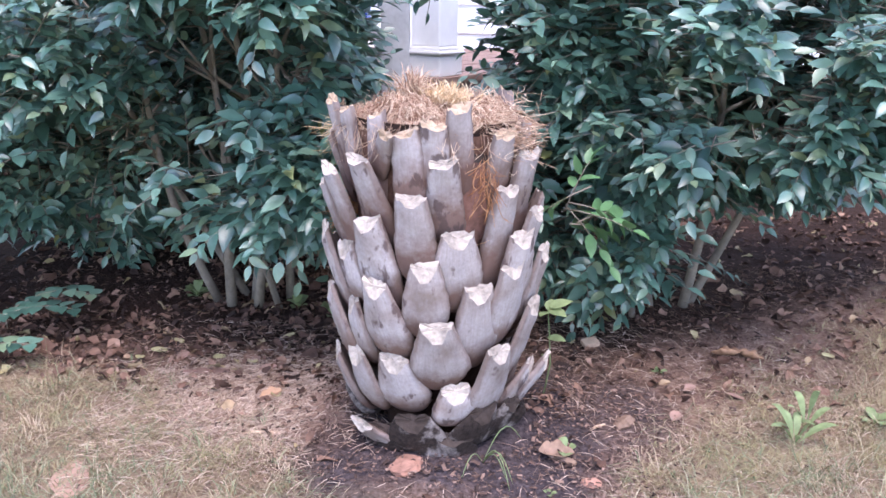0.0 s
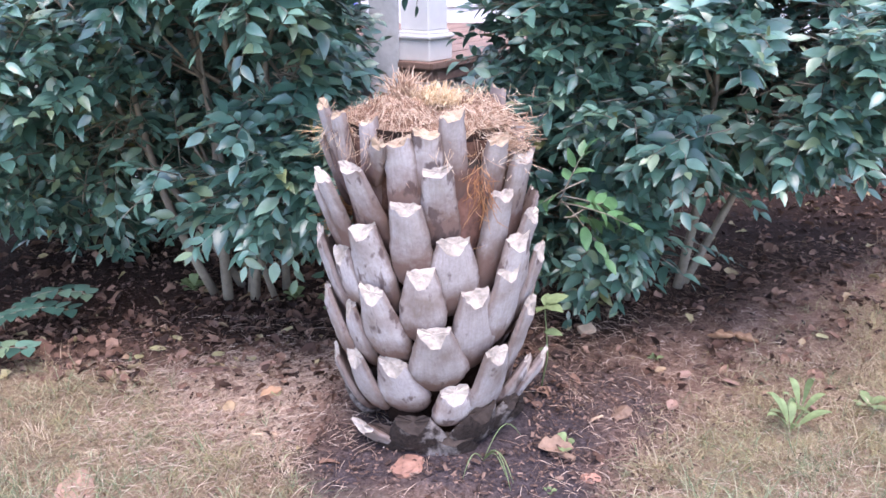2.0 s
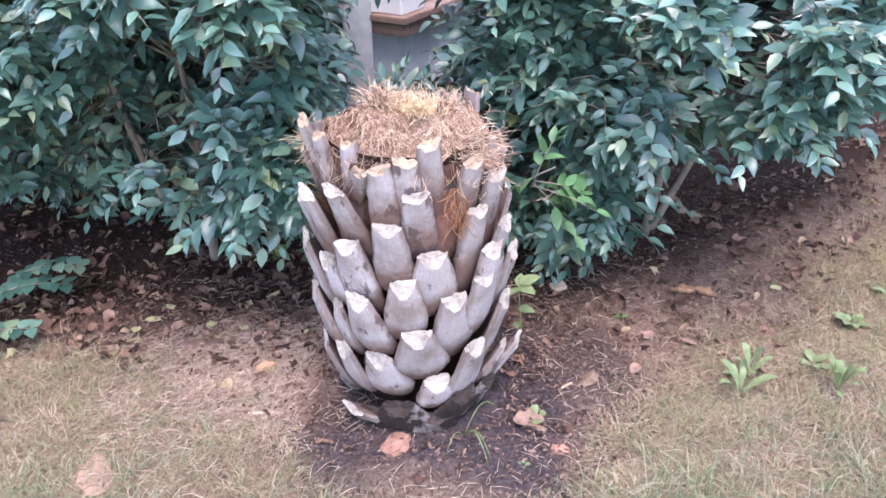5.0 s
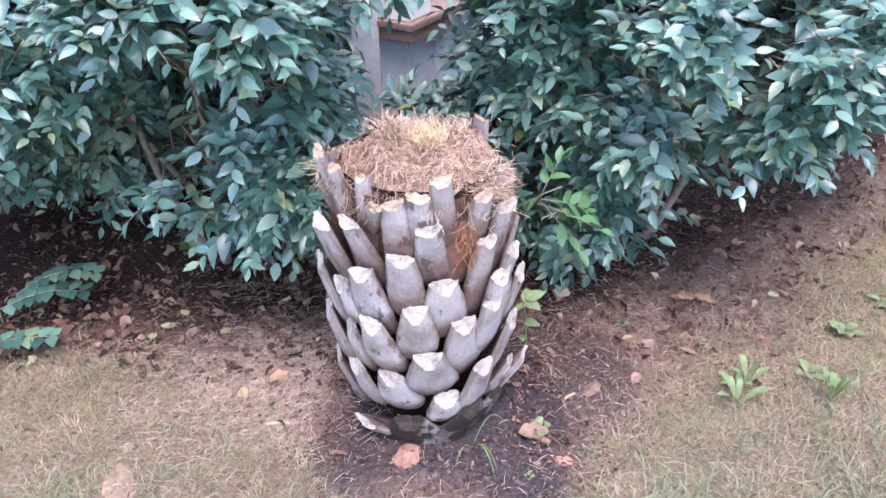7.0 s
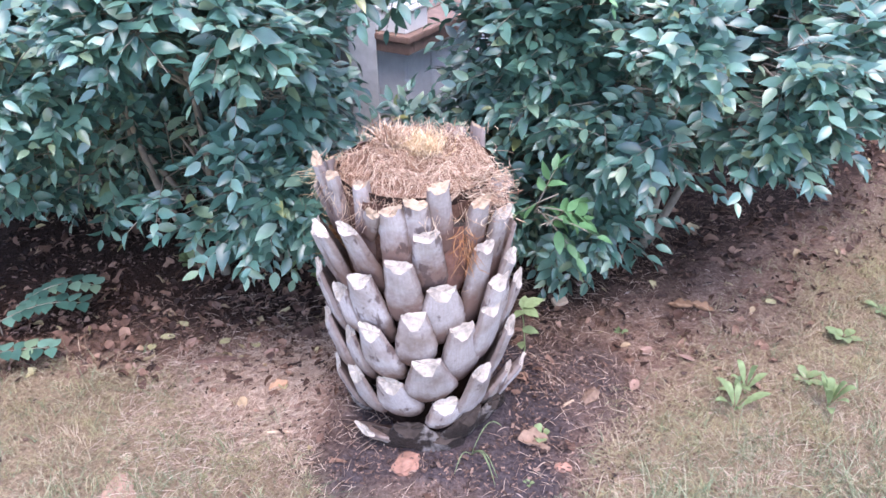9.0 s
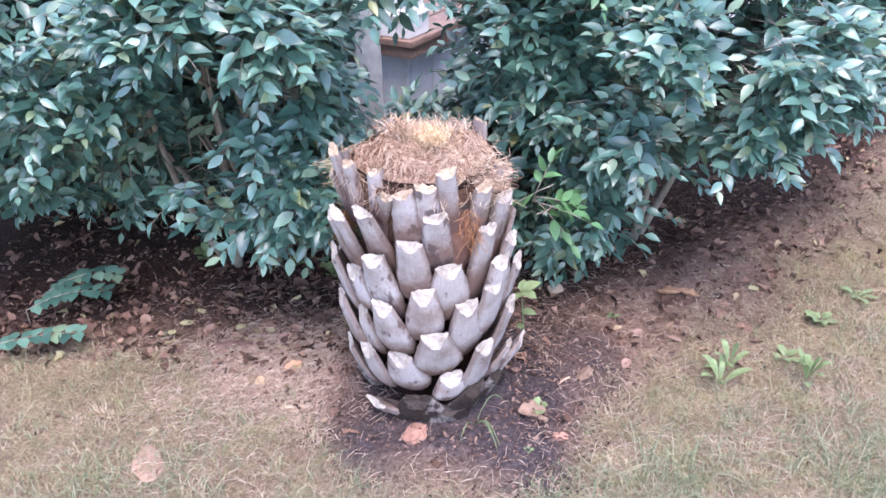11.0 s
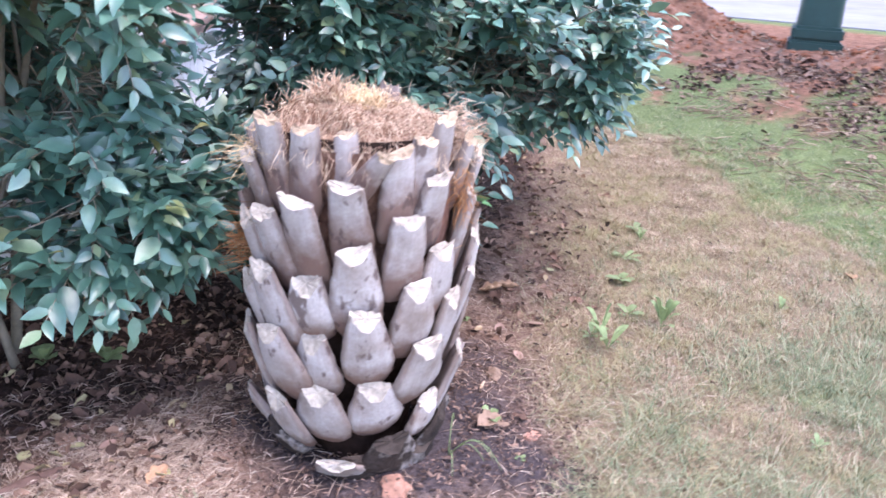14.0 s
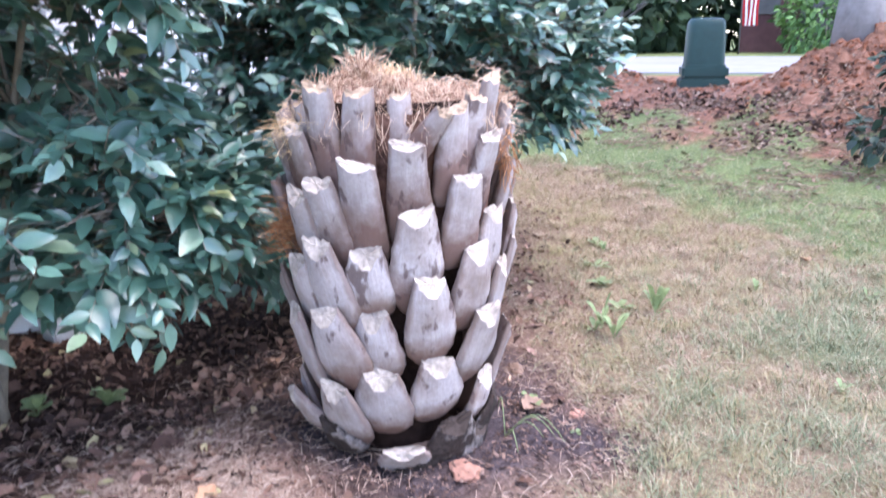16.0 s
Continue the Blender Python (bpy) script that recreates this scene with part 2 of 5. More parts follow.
M_BLUE = plain("blue_plastic", (0.02, 0.07, 0.38), 0.45, 0.15, 20, 0.5, 0.0)
M_BOX = plain("dark_green_plastic", (0.012, 0.046, 0.040), 0.55, 0.2, 25, 0.4, 0.1)
M_ROAD = plain("pale_concrete", (0.235, 0.23, 0.235), 0.85, 0.2, 6, 0.2, 0.2)
M_TRUNK = plain("grey_tree_bark", (0.30, 0.28, 0.275), 0.9, 0.35, 18, 0.2, 0.8)
M_FAR = island("far_foliage", [(0.0, (0.02, 0.045, 0.025)), (0.6, (0.045, 0.085, 0.045)), (1.0, (0.09, 0.15, 0.07))], 0.7, 0.3, 8)
M_DARKLEAF = island("blackish_green_leaf", [(0.0, (0.010, 0.024, 0.016)), (0.6, (0.022, 0.048, 0.032)), (1.0, (0.05, 0.09, 0.055))], 0.6, 0.4, 20)
M_FARLIGHT = island("bright_far_foliage", [(0.0, (0.06, 0.14, 0.05)), (1.0, (0.16, 0.30, 0.09))], 0.7, 0.3, 8)
M_BRICK = plain("dark_red_siding", (0.09, 0.045, 0.045), 0.85, 0.25, 8, 0.2, 0.2)
M_ROOF = plain("grey_shingle", (0.10, 0.10, 0.10), 0.9, 0.2, 12, 0.2, 0.3)
M_RED = plain("red_cloth", (0.42, 0.03, 0.035), 0.8, 0.1, 30, 0.2, 0.0)
M_CLOTH = plain("white_cloth", (0.75, 0.74, 0.72), 0.8, 0.06, 30, 0.2, 0.0)


# ---- mesh helpers
def mesh_object(name, verts, faces, mats, parent=None, label="", smooth=True, idx=None):
    me = bpy.data.meshes.new(name)
    me.from_pydata([tuple(v) for v in verts], [], faces)
    for m in (mats if isinstance(mats, (list, tuple)) else [mats]):
        me.materials.append(m)
    if smooth:
        me.polygons.foreach_set("use_smooth", [True] * len(me.polygons))
    if idx is not None:
        me.polygons.foreach_set("material_index", idx)
    me.update()
    ob = new(name, me)
    if parent:
        ob.parent = parent
    if label:
        ob["label"] = label
    return ob


def part(name, bm, mat, parent, label="", smooth=False):
    me = bpy.data.meshes.new(name)
    bm.to_mesh(me)
    bm.free()
    me.materials.append(mat)
    if smooth:
        me.polygons.foreach_set("use_smooth", [True] * len(me.polygons))
    ob = new(name, me)
    ob.parent = parent
    if label:
        ob["label"] = label
    return ob


def bm_box(lo, hi, bevel=0.004, bm=None):
    bm = bm or bmesh.new()
    r = bmesh.ops.create_cube(bm, size=1.0)
    for v in r["verts"]:
        v.co = Vector([lo[i] + (v.co[i] + 0.5) * (hi[i] - lo[i]) for i in range(3)])
    if bevel:
        es = list({e for v in r["verts"] for e in v.link_edges})
        bmesh.ops.bevel(bm, geom=es, offset=bevel, segments=2, affect="EDGES")
    return bm


def empty(name, loc, label, category, group="", kind=""):
    ob = new(name)
    ob.location = loc
    ob.empty_display_size = 0.05
    return tagged(ob, label, category, group, kind)


def smooth01(a):
    a = np.clip(a, 0, 1)
    return a * a * (3 - 2 * a)


def tubes(paths, radii, sides=3):
    """Verts and faces of many thin tubes; paths: arrays of points, radii: a radius for each point."""
    V, F = [], []
    for P, R in zip(paths, radii):
        P = np.asarray(P, float)
        T = np.gradient(P, axis=0)
        T /= np.linalg.norm(T, axis=1)[:, None] + 1e-9
        up = np.array([0.0, 0.0, 1.0]) if abs(T[0][2]) < 0.9 else np.array([1.0, 0.0, 0.0])
        A = np.cross(T, up)
        A /= np.linalg.norm(A, axis=1)[:, None] + 1e-9
        B = np.cross(T, A)
        n0, n = len(V), len(P)
        for i in range(n):
            for k in range(sides):
                a = 2 * math.pi * k / sides
                V.append(P[i] + R[i] * (math.cos(a) * A[i] + math.sin(a) * B[i]))
        for i in range(n - 1):
            for k in range(sides):
                k2 = (k + 1) % sides
                F.append((n0 + i * sides + k, n0 + i * sides + k2, n0 + (i + 1) * sides + k2, n0 + (i + 1) * sides + k))
        F.append(tuple(n0 + k for k in reversed(range(sides))))
        F.append(tuple(n0 + (n - 1) * sides + k for k in range(sides)))
    return V, F


# ---- the lie of the land
def land(x, y):
    x, y = np.asarray(x, float), np.asarray(y, float)
    r = np.hypot(x, y)
    z = 0.43 * smooth01((x - 1.5 + 0.15 * y) / 3.4)
    z = z + 0.034 * np.exp(-(r / 0.36) ** 4)
    z = z + 0.33 * np.exp(-((x - 4.55) / 0.62) ** 2 - ((y - 0.25) / 0.60) ** 2)
    z = z + 0.30 * np.exp(-((x - 4.35) / 0.6) ** 2 - ((y - 2.35) / 0.45) ** 2)
    return z


def rough_land(x, y):
    z = float(land(x, y))
    v = Vector((x, y, 0.0))
    near = math.exp(-(max(0.0, math.hypot(x - 1, y) - 2.5) / 2.0) ** 2)
    z += near * (0.010 * noise.noise(v * 5) + 0.007 * noise.noise(v * 17) + 0.004 * noise.noise(v * 45))
    mound = max(0.0, float(land(x, y)) - 0.46)
    z += mound * (0.5 * noise.noise(v * 6) + 0.35 * noise.noise(v * 15))
    return z


EDGE_X = [-6.0, -1.15, -0.8, -0.6, -0.45, -0.27, -0.16, 0.0, 0.3, 0.42, 0.70, 1.0, 1.5, 2.2, 3.0, 9.0]
EDGE_Y = [0.28, 0.27, 0.25, 0.15, 0.03, -0.10, -0.24, -0.33, -0.27, -0.13, 0.10, 0.30, 0.75, 1.45, 2.2, 7.0]


def lawn(x, y):
    """1 on the dry lawn, 0 in the planting bed."""
    e = np.interp(x, EDGE_X, EDGE_Y)
    w = np.interp(x, [-0.3, 0.4, 1.0], [0.10, 0.16, 0.35])
    return np.clip(0.5 + (e - np.asarray(y)) / (2 * w), 0, 1)


def axis_steps(a, b, step, far):
    v = list(np.arange(a, b, step))
    d, left, right = step, [a], [v[-1]]
    while left[-1] > -far:
        d *= 1.25
        left.append(left[-1] - d)
    d = step
    while right[-1] < far:
        d *= 1.25
        right.append(right[-1] + d)
    return np.array(left[:0:-1] + v + right[1:])


def build_ground():
    xs, ys = axis_steps(-1.6, 5.6, 0.026, 400), axis_steps(-1.1, 2.9, 0.026, 400)
    X, Y = np.meshgrid(xs, ys)
    nx, ny = len(xs), len(ys)
    Z = np.array([rough_land(x, y) for x, y in zip(X.ravel(), Y.ravel())])
    verts = np.stack([X.ravel(), Y.ravel(), Z], 1)
    i = np.arange(ny - 1)[:, None] * nx + np.arange(nx - 1)[None]
    faces = np.stack([i, i + 1, i + nx + 1, i + nx], -1).reshape(-1, 4).tolist()
    ob = mesh_object("ground", verts, faces, M_GROUND)
    x, y = verts[:, 0], verts[:, 1]
    r = np.hypot(x - 0.12, y + 0.02)
    wob = np.array([noise.noise(Vector((a * 4, b * 4, 0.3))) for a, b in zip(x, y)])
    g = lawn(x, y)
    far = smooth01((np.hypot(x, y) - 1.8) / 1.0)
    green = g * smooth01((x - 1.98 - 0.36 * y + 0.25 * wob) / 0.30) + smooth01((np.hypot(x, y) - 6) / 2)
    green = green + 0.7 * (0.7 + wob) * np.exp(-((x - 0.95) / 0.55) ** 2 - ((y + 0.55) / 0.28) ** 2)
    clay = smooth01((x - 2.70 - 0.10 * y + 0.9 * wob) / 1.3)
    clay = clay * (1 - smooth01((np.hypot(x, y) - 6.5) / 1.0))
    soil = np.clip(1.65 - r / 0.32 + 0.45 * wob, 0, 1)
    # bed mould with painted shade, deepening back beneath the shrubs
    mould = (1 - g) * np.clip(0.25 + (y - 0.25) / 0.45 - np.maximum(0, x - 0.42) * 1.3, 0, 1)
    pale = 0.8 * np.exp(-((x + 0.36) / 0.20) ** 2 - ((y - 0.06) / 0.20) ** 2)
    for k, v in (("pale", pale), ("grass", g), ("soil", soil), ("clay", clay), ("green", np.clip(green, 0, 1)), ("shaded_mould", mould)):
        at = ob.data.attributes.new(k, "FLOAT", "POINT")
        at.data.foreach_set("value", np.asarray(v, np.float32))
    return tagged(ob, "bare brown soil, leaf mould and dry lawn", "ground", kind="structure")


build_ground()


# ---- the palm stump
palm = empty("palm_stump", (0, 0, 0.0), "palm stump covered in grey trimmed leaf bases, tan fibre on top", "palm stump")
rng = np.random.default_rng(5)


def trunk_radius(z):
    return float(np.interp(z, [-0.05, 0.03, 0.12, 0.3, 0.5, 0.62, 0.72], [0.105, 0.112, 0.126, 0.143, 0.160, 0.174, 0.180]))


def build_core():
    V, F = [], []
    zs = np.linspace(-0.04, 0.69, 40)
    n = 64
    for z in zs:
        for k in range(n):
            a = 2 * math.pi * k / n
            p = Vector((math.cos(a), math.sin(a), 0))
            r = trunk_radius(z) - 0.012 + 0.008 * noise.noise(Vector((p.x * 6, p.y * 6, z * 16))) + 0.004 * noise.noise(Vector((p.x * 20, p.y * 20, z * 12)))
            V.append((p.x * r, p.y * r, z))
    for i in range(len(zs) - 1):
        for k in range(n):
            k2 = (k + 1) % n
            F.append((i * n + k, i * n + k2, (i + 1) * n + k2, (i + 1) * n + k))
    mesh_object("core", V, F, M_CORE, palm, "fibrous trunk core, coloured near-black as crevice shade")
    # matted sheath between the upper leaf bases
    V, F = [], []
    for z in np.linspace(0.44, 0.672, 18):
        for k in range(n):
            a = 2 * math.pi * k / n
            p = Vector((math.cos(a), math.sin(a), 0))
            r = trunk_radius(z) - 0.003 + 0.006 * noise.noise(Vector((p.x * 9, p.y * 9, z * 30))) + 0.003 * noise.noise(Vector((p.x * 30, p.y * 30, z * 60)))
            V.append((p.x * r, p.y * r, z))
    for i in range(17):
        for k in range(n):
            k2 = (k + 1) % n
            F.append((i * n + k, i * n + k2, (i + 1) * n + k2, (i + 1) * n + k))
    mesh_object("fibre_sheath", V, F, M_SHEATH, palm, "red-brown matted fibre between the upper leaf bases")
    # matted crown
    V, F = [], []
    rings = 14
    for i in range(rings + 1):
        q = i / rings
        for k in range(n):
            a = 2 * math.pi * k / n
            r = 0.168 * q
            x, y = r * math.cos(a), r * math.sin(a)
            V.append((x, y, (crown(x, y) if i < rings else 0.635) - 0.006 + 0.010 * noise.noise(Vector((x * 22, y * 22, 1)))))
    for i in range(rings):
        for k in range(n):
            k2 = (k + 1) % n
            F.append((i * n + k, (i + 1) * n + k, (i + 1) * n + k2, i * n + k2))
    mesh_object("crown_mat", V, F, M_THATCH, palm, "matted brown fibre closing the cut top")


def crown(x, y):
    r = math.hypot(x, y)
    lump = 0.026 * noise.noise(Vector((x * 17, y * 17, 0.7))) + 0.009 * noise.noise(Vector((x * 40, y * 40, 3.7)))
    dip = 0.010 * math.exp(-((x - 0.02) ** 2 + (y - 0.02) ** 2) / 0.0016)
    return 0.706 - 0.034 * float(smooth01((r - 0.09) / 0.09)) - dip + 0.012 * math.exp(-((x + 0.05) ** 2 + (y - 0.03) ** 2) / 0.002) + lump


def leaf_base(tip_deg, tip_r, tip_z, foot_deg, foot_r, foot_z, width=0.0, tip_w=0.0, slope=-1.0, thick=1.0, mat=None):
    """One trimmed leaf base, a flat tongue from its foot on the trunk up and out to its cut."""
    def polar(d, r, z):
        a = radians(d)
        return np.array([math.sin(a) * r, -math.cos(a) * r, z])
    high = min(1.0, max(0.0, (tip_z - 0.46) / 0.14))
    width = width or float(np.interp(tip_z, [0.1, 0.2, 0.33, 0.45, 0.52, 0.6, 0.7], [0.096, 0.110, 0.110, 0.102, 0.094, 0.076, 0.062]))
    slope = slope if slope >= 0 else 0.036 - 0.026 * high
    tip_w = tip_w or 0.54 + 0.22 * high
    drop = 0.006 + 0.028 * high
    foot = polar(foot_deg, foot_r - 0.012 - 0.2 * drop, foot_z - drop)
    tip = polar(tip_deg, tip_r - 0.010, tip_z + slope * 0.5)
    length = np.linalg.norm(tip - foot)
    along = (tip - foot) / length
    sd = rng.uniform(0, 99)
    m, n = 20, 24
    V, F, UV, RIM = [], [], [], []
    width *= rng.uniform(0.88, 1.06)
    twist = rng.uniform(-0.18, 0.18)
    skew = rng.uniform(-0.007, 0.007)
    low_w = [0.15, 0.40, 0.64, 0.85, 0.98, 1.0, 0.87, 0.68, tip_w]
    high_w = [0.80, 0.92, 1.0, 1.04, 1.03, 0.97, 0.90, 0.83, tip_w]
    prof = [lo + (hi - lo) * high for lo, hi in zip(low_w, high_w)]
    low_d = [0.0, 0.010, 0.016, 0.020, 0.022, 0.021, 0.019, 0.018, 0.017]
    high_d = [0.008, 0.012, 0.016, 0.019, 0.020, 0.019, 0.018, 0.017, 0.016]
    deep = [thick * (lo + (hi - lo) * high) for lo, hi in zip(low_d, high_d)]
    at = [0, 0.04, 0.11, 0.21, 0.34, 0.48, 0.66, 0.86, 1.0]
    for i in range(m):
        s0 = (i / (m - 1)) ** 1.15
        for k in range(n):
            ph = 2 * math.pi * (k + 0.5) / n
            cx, cy = math.cos(ph), math.sin(ph)
            cx = math.copysign(abs(cx) ** 0.75, cx)
            flat = (1 - abs(cx) ** 6.0) ** 0.7 * 0.62 + 0.38 * (1 - abs(cx))
            keel = s0 * s0 * (0.85 - 0.35 * high)
            o = flat * (1 - keel) + (1 - abs(cx)) ** 1.15 * keel if cy > 0 else 0.0
            ragged = 0.008 * noise.noise(Vector((cx * 2.2 + sd, cy * 2, 2.0))) + 0.005 * noise.noise(Vector((cx * 9 + sd, cy * 9, 5.0)))
            end = 1.0 - (slope * o + skew * cx + ragged) / length
            s = s0 * end
            w = width * 0.5 * float(np.interp(s, at, prof))
            d = float(np.interp(s, at, deep))
            c = foot + (tip - foot) * s
            ang = radians(foot_deg + (tip_deg - foot_deg) * s) + twist * s
            out = np.array([math.sin(ang), -math.cos(ang), 0.0])
            out = out - along * out.dot(along)
            out /= np.linalg.norm(out)
            side = np.cross(along, out)
            bow = 0.006 * math.sin(math.pi * s) * (1 - high) - 0.010 * s * (1 - s) * high
            rel = 0.0020 * noise.noise(Vector((cx * 2 + sd, s * 5, 0))) + 0.0012 * noise.noise(Vector((cx * 6 + sd, s * 14, 1)))
            depth = 0.003 + d * o + rel if cy > 0 else -0.003 - 0.004 * (1 - cx * cx)
            edge = 1.0 + (0.07 * noise.noise(Vector((sd, s * 7, cx * 3))) + 0.06 * noise.noise(Vector((sd, s * 45, cx * 3)))) * (abs(cx) > 0.7)
            V.append(c + side * (w * cx * edge) + out * (depth + bow))
            UV.append((cx * width * 10 + sd, s * (1 - 0.40 * high)))
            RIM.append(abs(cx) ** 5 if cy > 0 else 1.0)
    for i in range(m - 1):
        for k in range(n):
            k2 = (k + 1) % n
            F.append((i * n + k, (i + 1) * n + k, (i + 1) * n + k2, i * n + k2))
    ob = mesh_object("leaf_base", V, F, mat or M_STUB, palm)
    lay = ob.data.uv_layers.new(name="UVMap")
    for lp in ob.data.loops:
        lay.data[lp.index].uv = UV[lp.vertex_index]
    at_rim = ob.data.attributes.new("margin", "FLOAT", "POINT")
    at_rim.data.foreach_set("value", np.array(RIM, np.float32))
    # cut end, slightly dished and torn
    top = V[(m - 1) * n:]
    mid = sum(top) / n
    axis = along
    W, G = [], []
    for q, dip in ((1.0, 0.0), (0.7, -0.0015), (0.35, -0.003)):
        for k in range(n):
            W.append(mid + (top[k] - mid) * q + axis * (dip + (0.0025 * noise.noise(Vector((k * 1.7 + sd, q * 5, 0))) if q < 1 else 0)))
    W.append(mid - axis * 0.003)
    for j in range(2):
        for k in range(n):
            k2 = (k + 1) % n
            G.append((j * n + k, (j + 1) * n + k, (j + 1) * n + k2, j * n + k2))
    for k in range(n):
        G.append((2 * n + k, 3 * n, 2 * n + (k + 1) % n))
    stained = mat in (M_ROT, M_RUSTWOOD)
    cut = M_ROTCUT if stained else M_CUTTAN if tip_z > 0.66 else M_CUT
    mesh_object("cut_face", W, G, cut, ob, "brown stained cut wood" if stained else "pale cream cut wood", smooth=False)
    return ob


build_core()
# upper tiers
leaf_base(125, 0.178, 0.724, 125, 0.176, 0.600, 0.050)
leaf_base(11, 0.206, 0.724, 14, 0.180, 0.595, 0.058)
leaf_base(36, 0.212, 0.676, 40, 0.180, 0.570, 0.058)
leaf_base(-83, 0.213, 0.716, -89, 0.176, 0.578, 0.064)
leaf_base(-63, 0.197, 0.707, -70, 0.176, 0.582, 0.066)
leaf_base(-43, 0.172, 0.700, -41, 0.177, 0.571, 0.055)
leaf_base(-2, 0.207, 0.693, 0, 0.180, 0.568, 0.060)
leaf_base(-16, 0.210, 0.678, -14, 0.186, 0.553, 0.076, 0.68)
leaf_base(43, 0.185, 0.650, 36, 0.180, 0.581)
leaf_base(-97, 0.221, 0.646, -104, 0.179, 0.545)
leaf_base(50, 0.224, 0.636, 59, 0.173, 0.452)
leaf_base(3, 0.223, 0.631, 7, 0.177, 0.513)
leaf_base(-41, 0.228, 0.628, -37, 0.166, 0.490)
leaf_base(-62, 0.236, 0.597, -65, 0.173, 0.449)
leaf_base(37, 0.220, 0.575, 40, 0.169, 0.390)
leaf_base(-12, 0.223, 0.563, -10, 0.185, 0.434)
leaf_base(-81, 0.233, 0.562, -81, 0.171, 0.424)
leaf_base(-93, 0.233, 0.536, -102, 0.172, 0.404)
leaf_base(57, 0.232, 0.520, 66, 0.169, 0.381)
leaf_base(-37, 0.219, 0.507, -34, 0.164, 0.343)
leaf_base(11, 0.212, 0.488, 15, 0.172, 0.349)
leaf_base(46, 0.231, 0.480, 55, 0.176, 0.317)
leaf_base(-83, 0.234, 0.451, -80, 0.159, 0.276)
leaf_base(-61, 0.208, 0.436, -63, 0.158, 0.321)
leaf_base(-5, 0.218, 0.430, -5, 0.176, 0.290)
leaf_base(73, 0.232, 0.425, 82, 0.157, 0.255)
leaf_base(41, 0.230, 0.424, 50, 0.156, 0.247)
leaf_base(-96, 0.231, 0.416, -105, 0.159, 0.280)
leaf_base(-32, 0.224, 0.387, -25, 0.157, 0.231)
leaf_base(23, 0.213, 0.382, 31, 0.152, 0.213)
leaf_base(-82, 0.226, 0.330, -73, 0.163, 0.185)
leaf_base(63, 0.227, 0.324, 72, 0.142, 0.142)
leaf_base(-59, 0.196, 0.323, -59, 0.147, 0.197)
leaf_base(-103, 0.227, 0.318, -112, 0.140, 0.128)
leaf_base(1, 0.226, 0.316, 7, 0.152, 0.176)
leaf_base(36, 0.220, 0.252, 45, 0.132, 0.076)
leaf_base(-25, 0.194, 0.229, -18, 0.133, 0.113)
leaf_base(-57, 0.196, 0.215, -58, 0.132, 0.093)
leaf_base(76, 0.250, 0.188, 70, 0.138, 0.075, 0.072, 0.62)
leaf_base(-81, 0.215, 0.187, -85, 0.131, 0.067)
leaf_base(68, 0.222, 0.186, 64, 0.135, 0.085, 0.080)
leaf_base(13, 0.193, 0.172, 19, 0.150, 0.098)
leaf_base(25, 0.186, 0.632, 25, 0.176, 0.500, 0.085, 0.75, 0.02, 0.7, M_RUSTWOOD)
leaf_base(62, 0.190, 0.690, 62, 0.178, 0.580, 0.062)
leaf_base(62, 0.200, 0.630, 70, 0.178, 0.520, 0.075, 0.7, 0.02, 0.8, M_RUSTWOOD)
leaf_base(-100, 0.195, 0.690, -102, 0.178, 0.570, 0.066)
# broken and half-buried ones round the foot
leaf_base(-24, 0.228, 0.674, -38, 0.192, 0.632, 0.046, 0.7, 0.012, 0.5)
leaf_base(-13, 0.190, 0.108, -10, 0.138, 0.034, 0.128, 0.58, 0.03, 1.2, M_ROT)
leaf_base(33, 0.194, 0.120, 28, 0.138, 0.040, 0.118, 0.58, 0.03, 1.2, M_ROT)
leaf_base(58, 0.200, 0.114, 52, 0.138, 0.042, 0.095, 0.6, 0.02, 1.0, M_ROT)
leaf_base(-45, 0.214, 0.086, -42, 0.125, 0.034, 0.100, 0.72, 0.014, 0.9)
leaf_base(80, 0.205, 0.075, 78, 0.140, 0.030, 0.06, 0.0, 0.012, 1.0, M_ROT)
leaf_base(-120, 0.224, 0.138, -112, 0.140, 0.070, 0.09)
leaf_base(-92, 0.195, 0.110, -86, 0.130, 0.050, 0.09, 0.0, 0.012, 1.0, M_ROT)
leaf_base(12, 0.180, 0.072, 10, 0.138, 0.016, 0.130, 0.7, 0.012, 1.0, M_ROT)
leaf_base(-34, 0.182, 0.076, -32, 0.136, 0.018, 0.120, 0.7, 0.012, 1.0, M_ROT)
# the far side, in the same spiral
for tier in range(7):
    for j in range(6):
        a = 104 + j * 24.5 + (tier % 2) * 12
        if a < 236 - (tier % 2) * 4 and not (tier == 6 and a < 150):
            zt = 0.19 + tier * 0.083 + 0.02 * math.sin(a * 3.1 + tier)
            leaf_base(a + rng.uniform(-3, 3), 0.228 - (0.02 if tier > 5 else 0.03 if tier < 2 else 0), zt, a, float(np.interp(zt - 0.13, [0.05, 0.2, 0.5], [0.125, 0.15, 0.175])), max(0.04, zt - 0.13))


